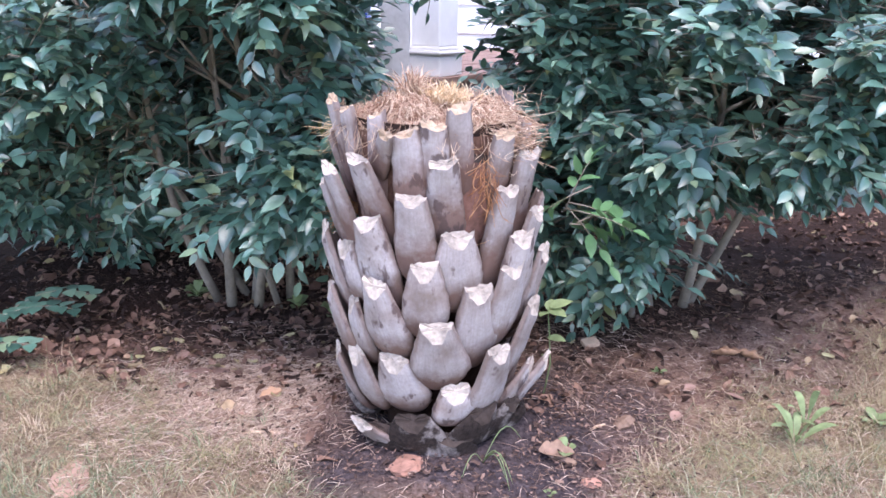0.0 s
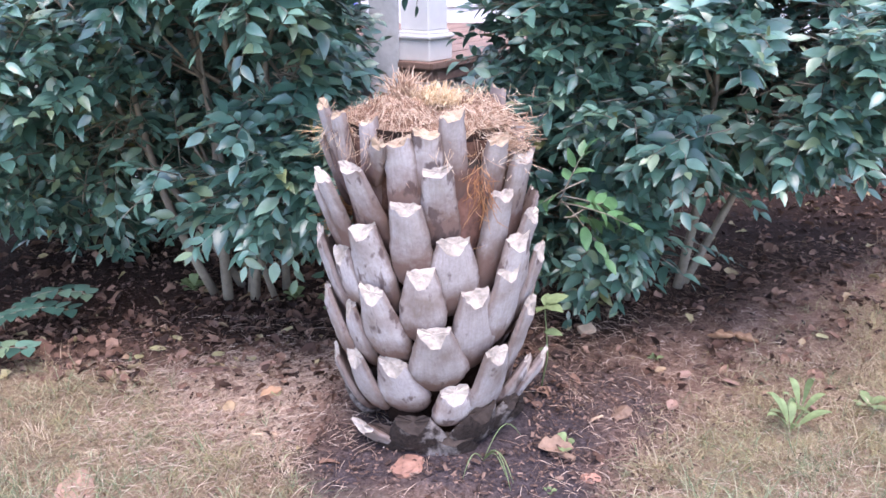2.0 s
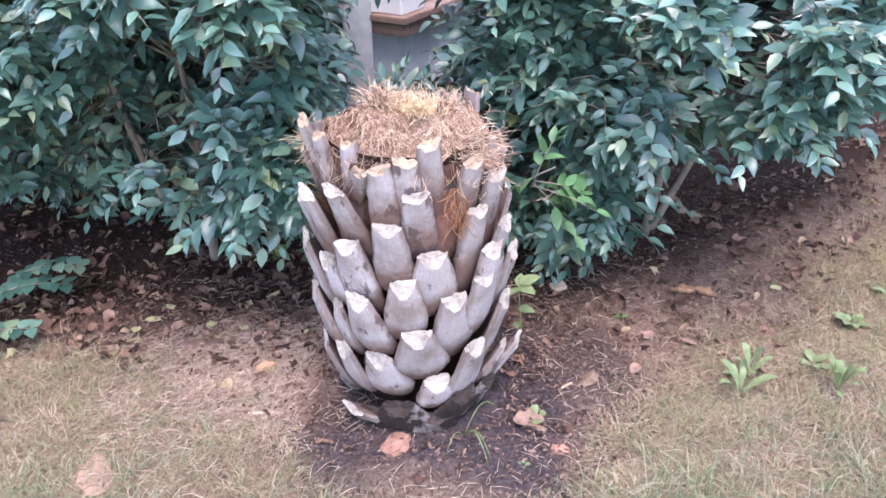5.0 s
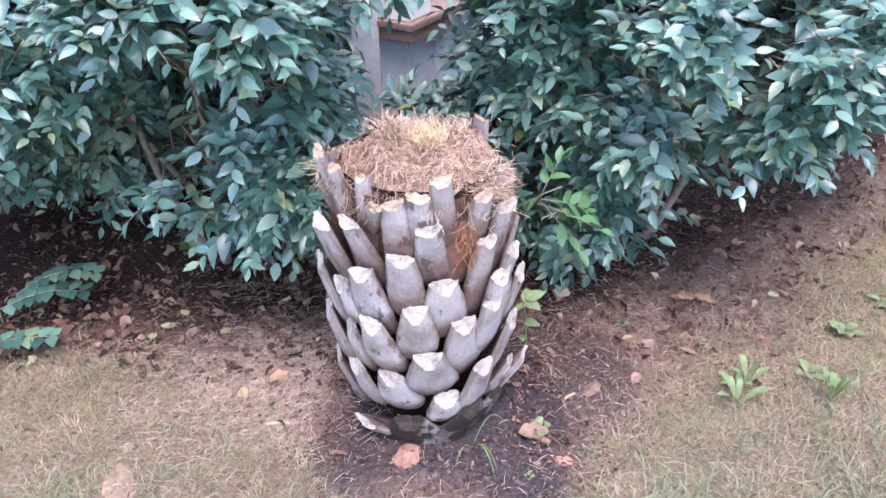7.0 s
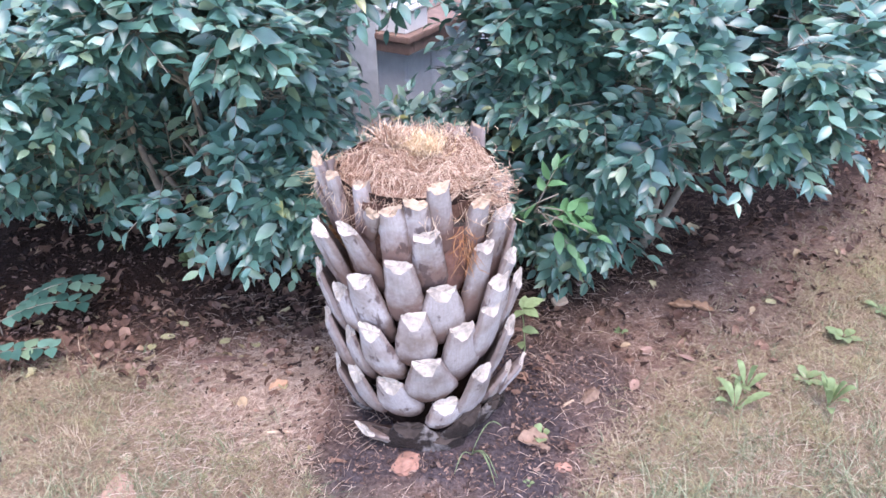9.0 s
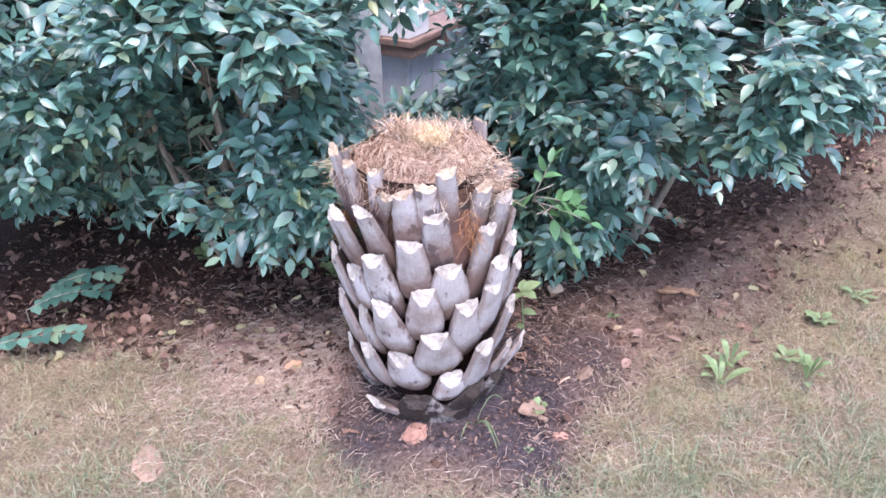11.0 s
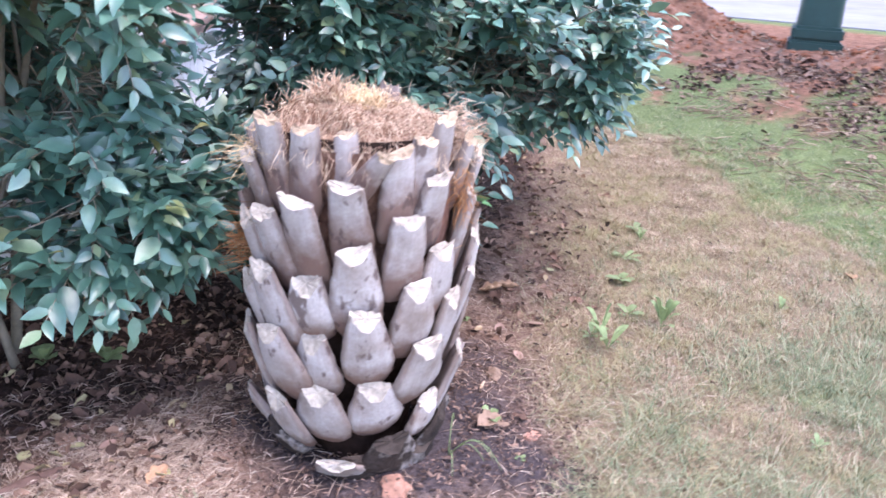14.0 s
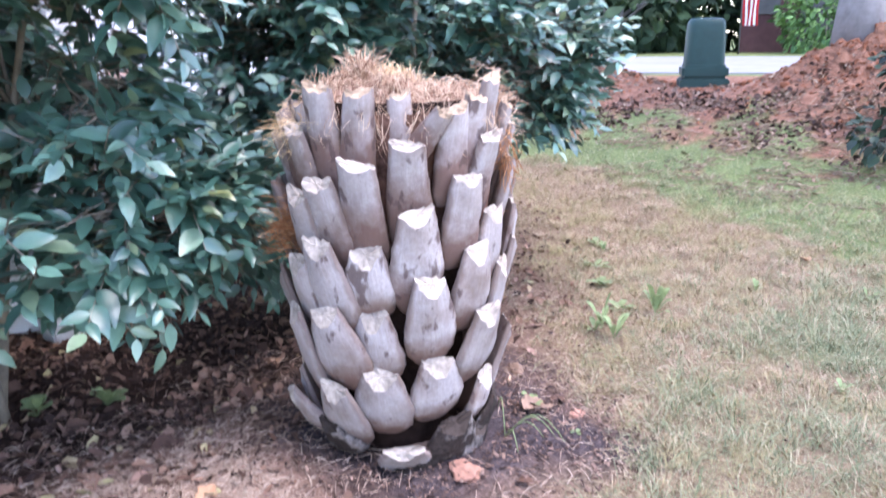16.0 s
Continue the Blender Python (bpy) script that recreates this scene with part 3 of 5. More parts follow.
def fibre(n, centre, spread, length, curl, rad, seed, lift=0.0, out=None):
    """Curly loose strands: paths round a point or, with centre None, over the crown."""
    g = np.random.default_rng(seed)
    paths, radii = [], []
    for _ in range(n):
        if centre is None:
            r, a = 0.166 * math.sqrt(g.uniform(0, 1)), g.uniform(0, 2 * math.pi)
            x, y = r * math.cos(a), r * math.sin(a)
            if noise.noise(Vector((x * 24, y * 24, 9.0))) < -0.02 and g.uniform() < 0.85:
                continue
            p = np.array([x, y, crown(x, y) + g.uniform(-0.006, 0.020)])
        else:
            p = np.array(centre) + g.normal(0, 1, 3) * np.array(spread)
        az = g.uniform(0, 2 * math.pi)
        d = np.array([math.cos(az), math.sin(az), g.normal(0, 0.45) + lift])
        if out is not None:
            d = np.array(out) + g.normal(0, 0.32, 3)
        L = length * g.uniform(0.4, 1.3)
        k = g.normal(0, curl)
        lie = g.uniform(-0.005, 0.006) + (g.uniform(0, 0.016) if g.uniform() < 0.12 else 0)
        P = [p]
        for i in range(6):
            k += g.normal(0, 0.09)
            c, s = math.cos(k), math.sin(k)
            d = np.array([d[0] * c - d[1] * s, d[0] * s + d[1] * c, d[2] * 0.8 + g.normal(0, 0.13) - 0.02])
            d = d / np.linalg.norm(d)
            p = p + d * L / 6
            if centre is None:
                rr = math.hypot(p[0], p[1])
                if rr > 0.171:
                    p[:2] *= 0.171 / rr
                p[2] = crown(p[0], p[1]) + lie + 0.006 * math.sin(i * 1.3 + k)
            P.append(p.copy())
        paths.append(P)
        w = rad * g.uniform(0.6, 1.3)
        radii.append([w * 0.6, w, w, w, w, w * 0.8, w * 0.3])
    return tubes(paths, radii)


def strands(name, mat, label, **kw):
    V, F = fibre(**kw)
    return tagged(mesh_object(name, V, F, mat, palm, label), kind="stuff")


strands("crown_fibre", M_STRAW, "loose curly tan palm fibre", n=3900, centre=None, spread=None, length=0.070, curl=0.20, rad=0.0005, seed=1)
strands("brown_fibre", M_BROWNFIBRE, "darker brown matted fibre", n=900, centre=None, spread=None, length=0.05, curl=0.2, rad=0.0007, seed=11)
strands("upright_tuft", M_STRAW, "upright tan fibre tuft", n=170, centre=(-0.050, 0.025, 0.728), spread=(0.014, 0.012, 0.006), length=0.046, curl=0.1, rad=0.0008, seed=2, out=(-0.1, 0, 1.2))
strands("pale_tuft", M_PALEFIBRE, "pale yellow fibre tuft in the middle of the cut", n=420, centre=(0.012, 0.020, 0.712), spread=(0.024, 0.018, 0.004), length=0.034, curl=0.15, rad=0.0008, seed=3, out=(0, 0.1, 1.0))
strands("rear_crest", M_STRAW, "ragged tan fibre along the rear of the cut", n=260, centre=(0.01, 0.115, 0.705), spread=(0.06, 0.012, 0.006), length=0.032, curl=0.3, rad=0.0008, seed=21, out=(0.0, 0.1, 0.9))
strands("hanging_fibre", M_ORANGE, "rusty fibre hanging between leaf bases", n=60, centre=(0.088, -0.190, 0.595), spread=(0.010, 0.004, 0.026), length=0.048, curl=0.2, rad=0.0006, seed=4, out=(0.0, -0.2, -0.9))
strands("side_fibre", M_STRAW, "tan fibre spilling over the rim", n=520, centre=(0.140, -0.105, 0.668), spread=(0.018, 0.025, 0.028), length=0.050, curl=0.25, rad=0.0006, seed=5)
strands("rear_fibre", M_ORANGE, "rusty fibre tuft between leaf bases", n=260, centre=(-0.178, 0.085, 0.47), spread=(0.014, 0.014, 0.022), length=0.045, curl=0.12, rad=0.0006, seed=6, out=(-0.9, 0.2, 0.1))
for tuft in range(9):
    ta = radians(-100 + tuft * 22)
    strands("rim_fibre", M_STRAW, "thin pale fibre hanging between leaf bases", n=34, centre=(math.sin(ta) * 0.178, -math.cos(ta) * 0.178, 0.672), spread=(0.014, 0.014, 0.020), length=0.045, curl=0.2, rad=0.0005, seed=70 + tuft, out=(math.sin(ta) * 0.08, -math.cos(ta) * 0.08, -0.8))
strands("rear_rim_fibre", M_PALEFIBRE, "pale fibre hanging from a leaf base", n=90, centre=(-0.19, 0.045, 0.65), spread=(0.012, 0.015, 0.015), length=0.06, curl=0.2, rad=0.0005, seed=8, out=(-0.6, 0.1, -0.3))


# ---- shrubs
LEAF_ROWS = ((0.12, 0.135), (0.33, 0.235), (0.60, 0.205), (0.83, 0.100))


def leaf_template(fold=0.28, curl=0.20):
    V = [(0, 0, 0)]
    for x, w in LEAF_ROWS:
        for y in (-w, 0, w):
            V.append((x, y, fold * abs(y) - curl * x * x))
    V.append((1, 0, -curl * 1.15))
    F = [(0, 2, 1), (0, 3, 2)]
    for r in range(len(LEAF_ROWS) - 1):
        a = 1 + 3 * r
        F += [(a, a + 1, a + 4, a + 3), (a + 1, a + 2, a + 5, a + 4)]
    a, tip = 1 + 3 * (len(LEAF_ROWS) - 1), 1 + 3 * len(LEAF_ROWS)
    F += [(a, a + 1, tip), (a + 1, a + 2, tip)]
    return np.array(V, float), F


def unit(v):
    return v / (np.linalg.norm(v, axis=-1, keepdims=True) + 1e-9)


def frames(tip_dir, normal):
    """Right-handed axes with x along tip_dir and z near normal; rows of N."""
    x = unit(tip_dir)
    y = unit(np.cross(normal, x))
    z = np.cross(x, y)
    return np.stack([x, y, z], 1)


def leaves_mesh(name, pos, axes, size, wide, mat, parent, label, templates):
    V, F = [], []
    off = 0
    for j, (T, f) in enumerate(templates):
        pick = np.arange(len(pos)) % len(templates) == j
        P, A, S, W = pos[pick], axes[pick], size[pick], wide[pick]
        L = T[None] * np.stack([S, S * W, S], 1)[:, None]
        v = np.einsum("nvk,nkc->nvc", L, A) + P[:, None]
        V.append(v.reshape(-1, 3))
        k = len(T)
        for i in range(len(P)):
            b = off + i * k
            F.extend([tuple(b + q for q in face) for face in f])
        off += len(P) * k
    return tagged(mesh_object(name, np.concatenate(V), F, mat, parent, label), kind="stuff")


TEMPLATES = [leaf_template(0.25, 0.12), leaf_template(0.40, 0.22), leaf_template(0.15, 0.05), leaf_template(0.32, 0.32)]


def sprays(blobs, n, seed, keep, leaf):
    """Twigs with alternate leaves over rounded masses (centre, radii, share)."""
    g = np.random.default_rng(seed)
    share = np.array([b[2] for b in blobs], float)
    share /= share.sum()
    pos, tipd, nor, size, wide, twigs = [], [], [], [], [], []
    count = 0
    while count < n:
        c, r, _ = blobs[g.choice(len(blobs), p=share)]
        d = unit(g.normal(0, 1, 3) * np.array([1, 1.1, 1]) + np.array([0, -0.25, 0.1]))
        rho = g.uniform(0.25, 1) ** 0.38
        lump = 1 + 0.16 * noise.noise(Vector(d * 2.3) + Vector(c) * 3)
        p = np.array(c) + d * np.array(r) * rho * lump
        if p[1] < 0.75 and noise.noise(Vector(p) * 4.6 + Vector((seed, 0, 0))) < 0.03:
            continue
        if p[2] < 0.02 + float(land(p[0], p[1])) or not keep(p, g):
            continue
        count += 1
        out = unit(d / np.array(r))
        out = unit(out * np.array([0.8, 0.8, 0.36]) + np.array([0, -0.15, 0.03]) + g.normal(0, 1, 3) * np.array([0.5, 0.5, 0.28]))
        L = g.uniform(0.08, 0.18)
        m = int(g.integers(5, 9))
        side0 = unit(np.cross(out, np.array([0, 0, 1.0])))
        up = unit(np.array([0, -0.15, 1.0]) + out * 0.3 + g.normal(0, 0.3, 3))
        side = unit(np.cross(out, up))
        tw = []
        for i in range(m):
            q = (i + 0.6) / m
            a = p + out * L * q + np.array([0, 0, -0.025]) * q * q
            tw.append(a)
            sg = 1 if i % 2 else -1
            td = out * (0.55 + 0.4 * q) + side * sg * (1.0 - 0.6 * q) + np.array([0, 0, -0.05]) + g.normal(0, 0.22, 3)
            pos.append(a)
            tipd.append(td)
            nor.append(up + side * sg * -0.25 + g.normal(0, 0.22, 3))
            size.append(g.uniform(*leaf) * (0.75 + 0.35 * math.sin(math.pi * min(1, q + 0.15))))
            wide.append(g.uniform(0.85, 1.15))
        twigs.append([p - out * 0.05, p, tw[len(tw) // 2], tw[-1]])
    pos, size, wide = np.array(pos), np.array(size), np.array(wide)
    return pos, frames(np.array(tipd), np.array(nor)), size, wide, twigs


def shrub(name, label, base, blobs, n, seed, keep, stems, near, mat=M_LEAF, group="shrubs behind the stump", leaf=(0.036, 0.070)):
    ob = empty(name, (base[0], base[1], float(land(*base))), label, "shrub", group)
    pos, axes, size, wide, twigs = sprays(blobs, n, seed, keep, leaf)
    o = np.array(ob.location)
    V, F = tubes([np.array(t) - o for t in twigs], [[0.0024, 0.002, 0.0015, 0.0008]] * len(twigs))
    tagged(mesh_object("twig_mass", V, F, M_TWIG, ob, "thin green-brown twigs"), kind="stuff")
    g = np.random.default_rng(seed + 50)
    for bx, by, tx, ty, tz, r in stems:
        P = []
        k = g.uniform(0, 9)
        for i in range(9):
            q = i / 8
            P.append((bx + (tx - bx) * q + 0.03 * math.sin(q * 4 + k), by + (ty - by) * q + 0.02 * math.sin(q * 5 + k), -0.02 + tz * q))
        V, F = tubes([np.array(P) - o], [[r * (1.15 - 0.75 * i / 8) for i in range(9)]], 8)
        mesh_object("stem", V, F, M_TWIG, ob, "grey-brown woody stem")
        for _ in range(3):
            i = int(g.integers(3, 7))
            d = unit(g.normal(0, 1, 3) * np.array([1, 0.6, 0.3]) + np.array([0, -0.2, 0.7]))
            V, F = tubes([[np.array(P[i]) - o + d * L for L in (0, 0.08, 0.17, 0.27)]], [[r * 0.5, r * 0.4, r * 0.3, r * 0.15]], 5)
            mesh_object("branch", V, F, M_TWIG, ob)
    pick = np.array([near(p) for p in pos])
    idx = np.flatnonzero(pick)[:280]
    rest = np.ones(len(pos), bool)
    rest[idx] = False
    leaves_mesh("foliage", pos[rest] - o, axes[rest], size[rest], wide[rest], mat, ob, "dark glossy pointed oval leaves", TEMPLATES)
    shared = []
    for T, f in TEMPLATES:
        me = bpy.data.meshes.new("leaf")
        me.from_pydata(T.tolist(), [], f)
        me.polygons.foreach_set("use_smooth", [True] * len(f))
        me.materials.append(M_LEAF_ONE if mat is M_LEAF else mat)
        shared.append(me)
    for i in idx:
        lf = new("leaf", shared[int(i) % 4])
        lf.parent = ob
        m = Matrix(axes[i].T.tolist()).to_4x4() @ Matrix.Diagonal((size[i], size[i] * wide[i], size[i], 1))
        m.translation = Vector(pos[i] - o)
        lf.matrix_basis = m
    return ob


def leaf_one():
    m, nt, b = material("glossy_single_leaf", 0.38, 1.0)
    r = nt.nodes.new("ShaderNodeObjectInfo").outputs["Random"]
    c = ramp(nt, r, [(0.0, (0.028, 0.080, 0.060)), (0.5, (0.068, 0.164, 0.119)), (0.85, (0.140, 0.262, 0.193)), (1.0, (0.17, 0.23, 0.12))])
    f = noise_fac(nt, 30, 3, position(nt))
    c = mix(nt, 0.4, c, ramp(nt, f, [(0.25, (0.4, 0.4, 0.4)), (0.75, (1.4, 1.4, 1.4))]), "MULTIPLY")
    nt.links.new(c, b.inputs["Base Color"])
    return m


M_LEAF_ONE = leaf_one()


def gap(p):
    """The way left open between the two shrubs."""
    if 0.05 < p[1] < 0.80 and min(-0.25, -0.27 - 0.45 * (0.40 - p[1])) < p[0] < 0.1 and 0.55 < p[2] < 0.82:
        return True
    return -0.27 < p[0] < 0.19 and 0.54 < p[2] and p[1] > 0.05


def keep_west(p, g):
    if gap(p):
        return g.uniform() < (1.0 if p[2] > 1.0 and p[0] < 0.03 else 0.14 if p[0] < -0.27 else 0.03)
    if p[1] < 0.68 and -0.375 - 0.215 * p[1] > p[0] > -0.54 - 0.38 * p[1] and 0.42 < p[2] < 0.92:
        return g.uniform() < 0.06
    if -0.42 < p[0] < -0.16 and p[1] > 0.30 and 0.32 < p[2] < 0.66:
        return g.uniform() < 0.35
    if p[0] < -0.66 and (p[2] < 0.52 and p[1] < 0.74 or p[2] < 0.27 and p[1] < 0.95):
        return False
    if p[0] < -0.50 and p[2] < 0.62 and p[1] < 0.8 and g.uniform() < 0.45:
        return False
    return math.hypot(p[0], p[1]) > 0.30


def keep_east(p, g):
    if gap(p):
        return g.uniform() < 0.03
    if p[0] > 0.60 and p[2] < (0.57 if p[1] < 0.64 else 0.38):
        return g.uniform() < 0.03
    return math.hypot(p[0], p[1]) > 0.33


# masses at x -1.85 (unseen) and y 1.2 are added to block light
WEST = [((-0.90, 0.66, 0.42), (0.42, 0.24, 0.16), 0.6), ((-1.5, 0.95, 0.40), (0.50, 0.3, 0.2), 0.45), ((-0.47, 0.24, 0.94), (0.17, 0.15, 0.13), 0.25), ((-0.66, 0.36, 0.88), (0.18, 0.16, 0.18), 0.22), ((-0.33, 0.44, 0.84), (0.13, 0.20, 0.24), 0.32), ((-0.95, 0.76, 0.76), (0.55, 0.42, 0.40), 1.2), ((-0.42, 0.62, 0.86), (0.30, 0.36, 0.30), 0.8), ((-0.42, 0.42, 0.50), (0.32, 0.24, 0.125), 0.5),
        ((-1.6, 1.05, 0.82), (0.70, 0.5, 0.40), 1.1), ((-0.07, 0.36, 1.045), (0.15, 0.12, 0.03), 0.08), ((-0.14, 0.58, 0.46), (0.24, 0.20, 0.11), 0.42), ((-0.34, 0.30, 0.48), (0.12, 0.12, 0.08), 0.12), ((-1.85, 0.45, 0.70), (0.50, 0.42, 0.60), 1.0), ((-0.46, 0.98, 0.78), (0.17, 0.13, 0.34), 0.42), ((-0.40, 0.34, 0.74), (0.11, 0.14, 0.10), 0.26), ((-1.15, 1.2, 0.62), (0.80, 0.22, 0.55), 1.1)]
EAST = [((0.76, 0.62, 0.76), (0.46, 0.46, 0.38), 1.3), ((0.42, 0.78, 0.70), (0.28, 0.30, 0.42), 0.6), ((0.80, 0.50, 0.62), (0.28, 0.26, 0.13), 0.5),
        ((0.55, 0.64, 0.33), (0.28, 0.20, 0.23), 0.35), ((1.30, 0.98, 0.80), (0.43, 0.42, 0.38), 0.8), ((0.2, 0.66, 0.38), (0.2, 0.16, 0.16), 0.15), ((0.88, 0.95, 0.50), (0.42, 0.16, 0.17), 0.55)]
shrub("shrub", "dense evergreen shrub, dark glossy leaves, bare grey stems inside", (-0.58, 0.66), WEST, 7100, 11, keep_west,
      [(-0.66, 0.76, -0.86, 0.55, 0.98, 0.013), (-0.60, 0.74, -0.66, 0.56, 1.02, 0.015), (-0.56, 0.76, -0.54, 0.58, 1.05, 0.016),
       (-0.52, 0.74, -0.45, 0.56, 1.02, 0.014), (-0.48, 0.78, -0.30, 0.60, 1.1, 0.012), (-0.62, 0.80, -1.1, 0.8, 1.1, 0.012), (-0.50, 0.70, -0.58, 0.50, 0.95, 0.010)],
      lambda p: -0.75 < p[0] < -0.2 and p[1] < 0.30)
east = shrub("shrub", "spreading evergreen shrub, dark glossy leaves drooping over mulch", (0.75, 0.8), EAST, 5100, 23, keep_east,
      [(0.70, 0.80, 0.45, 0.7, 1.1, 0.013), (0.76, 0.78, 0.8, 0.65, 1.02, 0.015), (0.8, 0.82, 1.2, 0.8, 1.1, 0.013), (0.62, 0.7, 0.5, 0.6, 0.7, 0.010)],
      lambda p: 0.55 < p[0] < 1.1 and p[1] < 0.32)
young = sprays([((0.42, 0.46, 1.04), (0.14, 0.07, 0.03), 1.0), ((0.62, 0.40, 1.03), (0.10, 0.06, 0.03), 0.6)], 9, 77, lambda p, g: True, (0.035, 0.055))
leaves_mesh("young_foliage", young[0] - np.array(east.location), *young[1:4], M_LEAF_LIGHT, east, "fresh lime-green shoots", TEMPLATES)
shrub("shrub", "low sprig of brighter young green leaves beside the stump", (0.40, 0.34), [((0.325, 0.215, 0.455), (0.035, 0.05, 0.06), 1)], 7, 31,
      lambda p, g: math.hypot(p[0], p[1]) > 0.30, [], lambda p: True, M_LEAF_LIGHT, leaf=(0.048, 0.072))


# ---- grass and litter
def blades(name, mat, n, seed, box, accept, tall, label):
    """Grass in small tufts; the blades of a tuft lean much the same way."""
    g = np.random.default_rng(seed)
    V, F = [], []
    for cx, cy, u in zip(g.uniform(box[0], box[1], n), g.uniform(box[2], box[3], n), g.uniform(0, 1, n)):
        if u > accept(cx, cy):
            continue
        a0, size = g.uniform(0, 2 * math.pi), g.uniform(0.6, 1.25) * max(0.5, 0.45 + 1.1 * patch(cx, cy, 10.0, 3.0))
        z = float(land(cx, cy)) - 0.004
        for _ in range(int(g.integers(3, 9))):
            x, y = cx + g.normal(0, 0.006), cy + g.normal(0, 0.006)
            a, h = a0 + g.normal(0, 1.1), size * g.uniform(*tall)
            lean = g.uniform(0.5, 2.4) * h
            w = g.uniform(0.00035, 0.0009)
            b = a + math.pi / 2 + g.normal(0, 0.5)
            sx, sy = math.cos(b) * w, math.sin(b) * w
            mx, my = x + math.cos(a) * lean * 0.4, y + math.sin(a) * lean * 0.4
            ex, ey = x + math.cos(a) * lean, y + math.sin(a) * lean
            i = len(V)
            V += [(x - sx, y - sy, z), (x + sx, y + sy, z), (mx + sx, my + sy, z + h * 0.65), (mx - sx, my - sy, z + h * 0.65), (ex, ey, z + h * g.uniform(0.3, 1.0))]
            F += [(i, i + 1, i + 2, i + 3), (i + 3, i + 2, i + 4)]
    return tagged(mesh_object(name, V, F, mat), label, "grass", kind="stuff")


def patch(x, y, k=5.0, s=0.0):
    return 0.5 + 0.9 * noise.noise(Vector((x * k + s, y * k, s)))


def on_lawn(x, y):
    soil = 1.0 if math.hypot(x - 0.05, y + 0.05) > 0.36 else 0.0
    return float(lawn(x, y)) ** 1.5 * soil * (0.35 + 0.8 * patch(x, y))


def greenness(x, y):
    """1 on the greener lawn towards the street, patchy nearer the path."""
    far = float(smooth01((x - 1.98 - 0.36 * y + 0.25 * (patch(x, y, 3.0, 5.0) - 0.5)) / 0.30))
    near = max(0.0, patch(x, y, 3.2, 7.0) - 0.12) * (math.exp(-((x - 0.95) / 0.55) ** 2 - ((y + 0.55) / 0.28) ** 2) + 0.35 * float(smooth01((-0.12 - y) / 0.2)))
    return min(1.0, far + 1.6 * near)


blades("dry_grass", M_BLADE, 82000, 3, (-1.5, 2.7, -0.95, 1.5), lambda x, y: on_lawn(x, y) * (1 - 0.8 * greenness(x, y)) * (1 - 0.45 * float(smooth01((-0.2 - x) / 0.3))), (0.010, 0.034), "short matted straw-coloured dormant grass")
blades("green_grass", M_GREEN, 30000, 4, (1.5, 4.4, -1.0, 2.2), lambda x, y: on_lawn(x, y) * greenness(x, y) * float(smooth01((3.45 - x) / 1.3)), (0.012, 0.035), "short greener lawn grass")
blades("green_grass", M_GREEN, 24000, 6, (-1.3, 1.9, -1.0, 0.6), lambda x, y: on_lawn(x, y) * (0.12 + 1.1 * greenness(x, y)), (0.015, 0.055), "sparse green blades among dry grass")


def litter(name, mat, n, seed, accept, size, label, kind_leaf=True, box=(-1.5, 2.0, -0.6, 1.9)):
    g = np.random.default_rng(seed)
    V, F = [], []
    T, f = leaf_template(0.5, 0.25)
    tatter = g.uniform(0.55, 1.45, (40, len(T)))
    for _ in range(n):
        x, y = g.uniform(box[0], box[1]), g.uniform(box[2], box[3])
        if g.uniform() > accept(x, y):
            continue
        L = g.uniform(*size)
        z = float(land(x, y)) + g.uniform(0.002, 0.012)
        M = Euler((g.normal(0, 0.5), g.normal(0, 0.45), g.uniform(0, 6.28))).to_matrix()
        i = len(V)
        if kind_leaf:
            W = g.uniform(0.8, 1.5)
            torn = tatter[int(g.integers(40))]
            for v, k in zip(T, torn):
                q = M @ Vector((v[0] * L * (0.6 + 0.4 * k) - L / 2, v[1] * L * W * k, v[2] * L * g.uniform(0.4, 2.2)))
                V.append((x + q.x, y + q.y, max(z + q.z, float(land(x, y)) - 0.002)))
            F += [tuple(i + k for k in face) for face in f]
        else:
            a, b, c = L, L * g.uniform(0.25, 0.6), L * g.uniform(0.10, 0.25)
            for sx, sy, sz in ((-1, -1, -1), (1, -0.7, -1), (0.8, 1, -1), (-1, 0.8, -1), (-0.7, -0.8, 1), (0.9, -0.6, 1), (0.7, 0.7, 1), (-0.8, 0.6, 1)):
                q = M @ Vector((sx * a / 2, sy * b / 2, sz * c / 2))
                V.append((x + q.x, y + q.y, z + q.z * 0.8))
            F += [tuple(i + k for k in face) for face in ((3, 2, 1, 0), (4, 5, 6, 7), (0, 1, 5, 4), (1, 2, 6, 5), (2, 3, 7, 6), (3, 0, 4, 7))]
    return tagged(mesh_object(name, V, F, mat, None, "", kind_leaf), label, "litter", kind="stuff")


def in_bed(x, y):
    return float(1 - lawn(x, y)) * (1.0 if math.hypot(x, y) > 0.2 else 0.0)


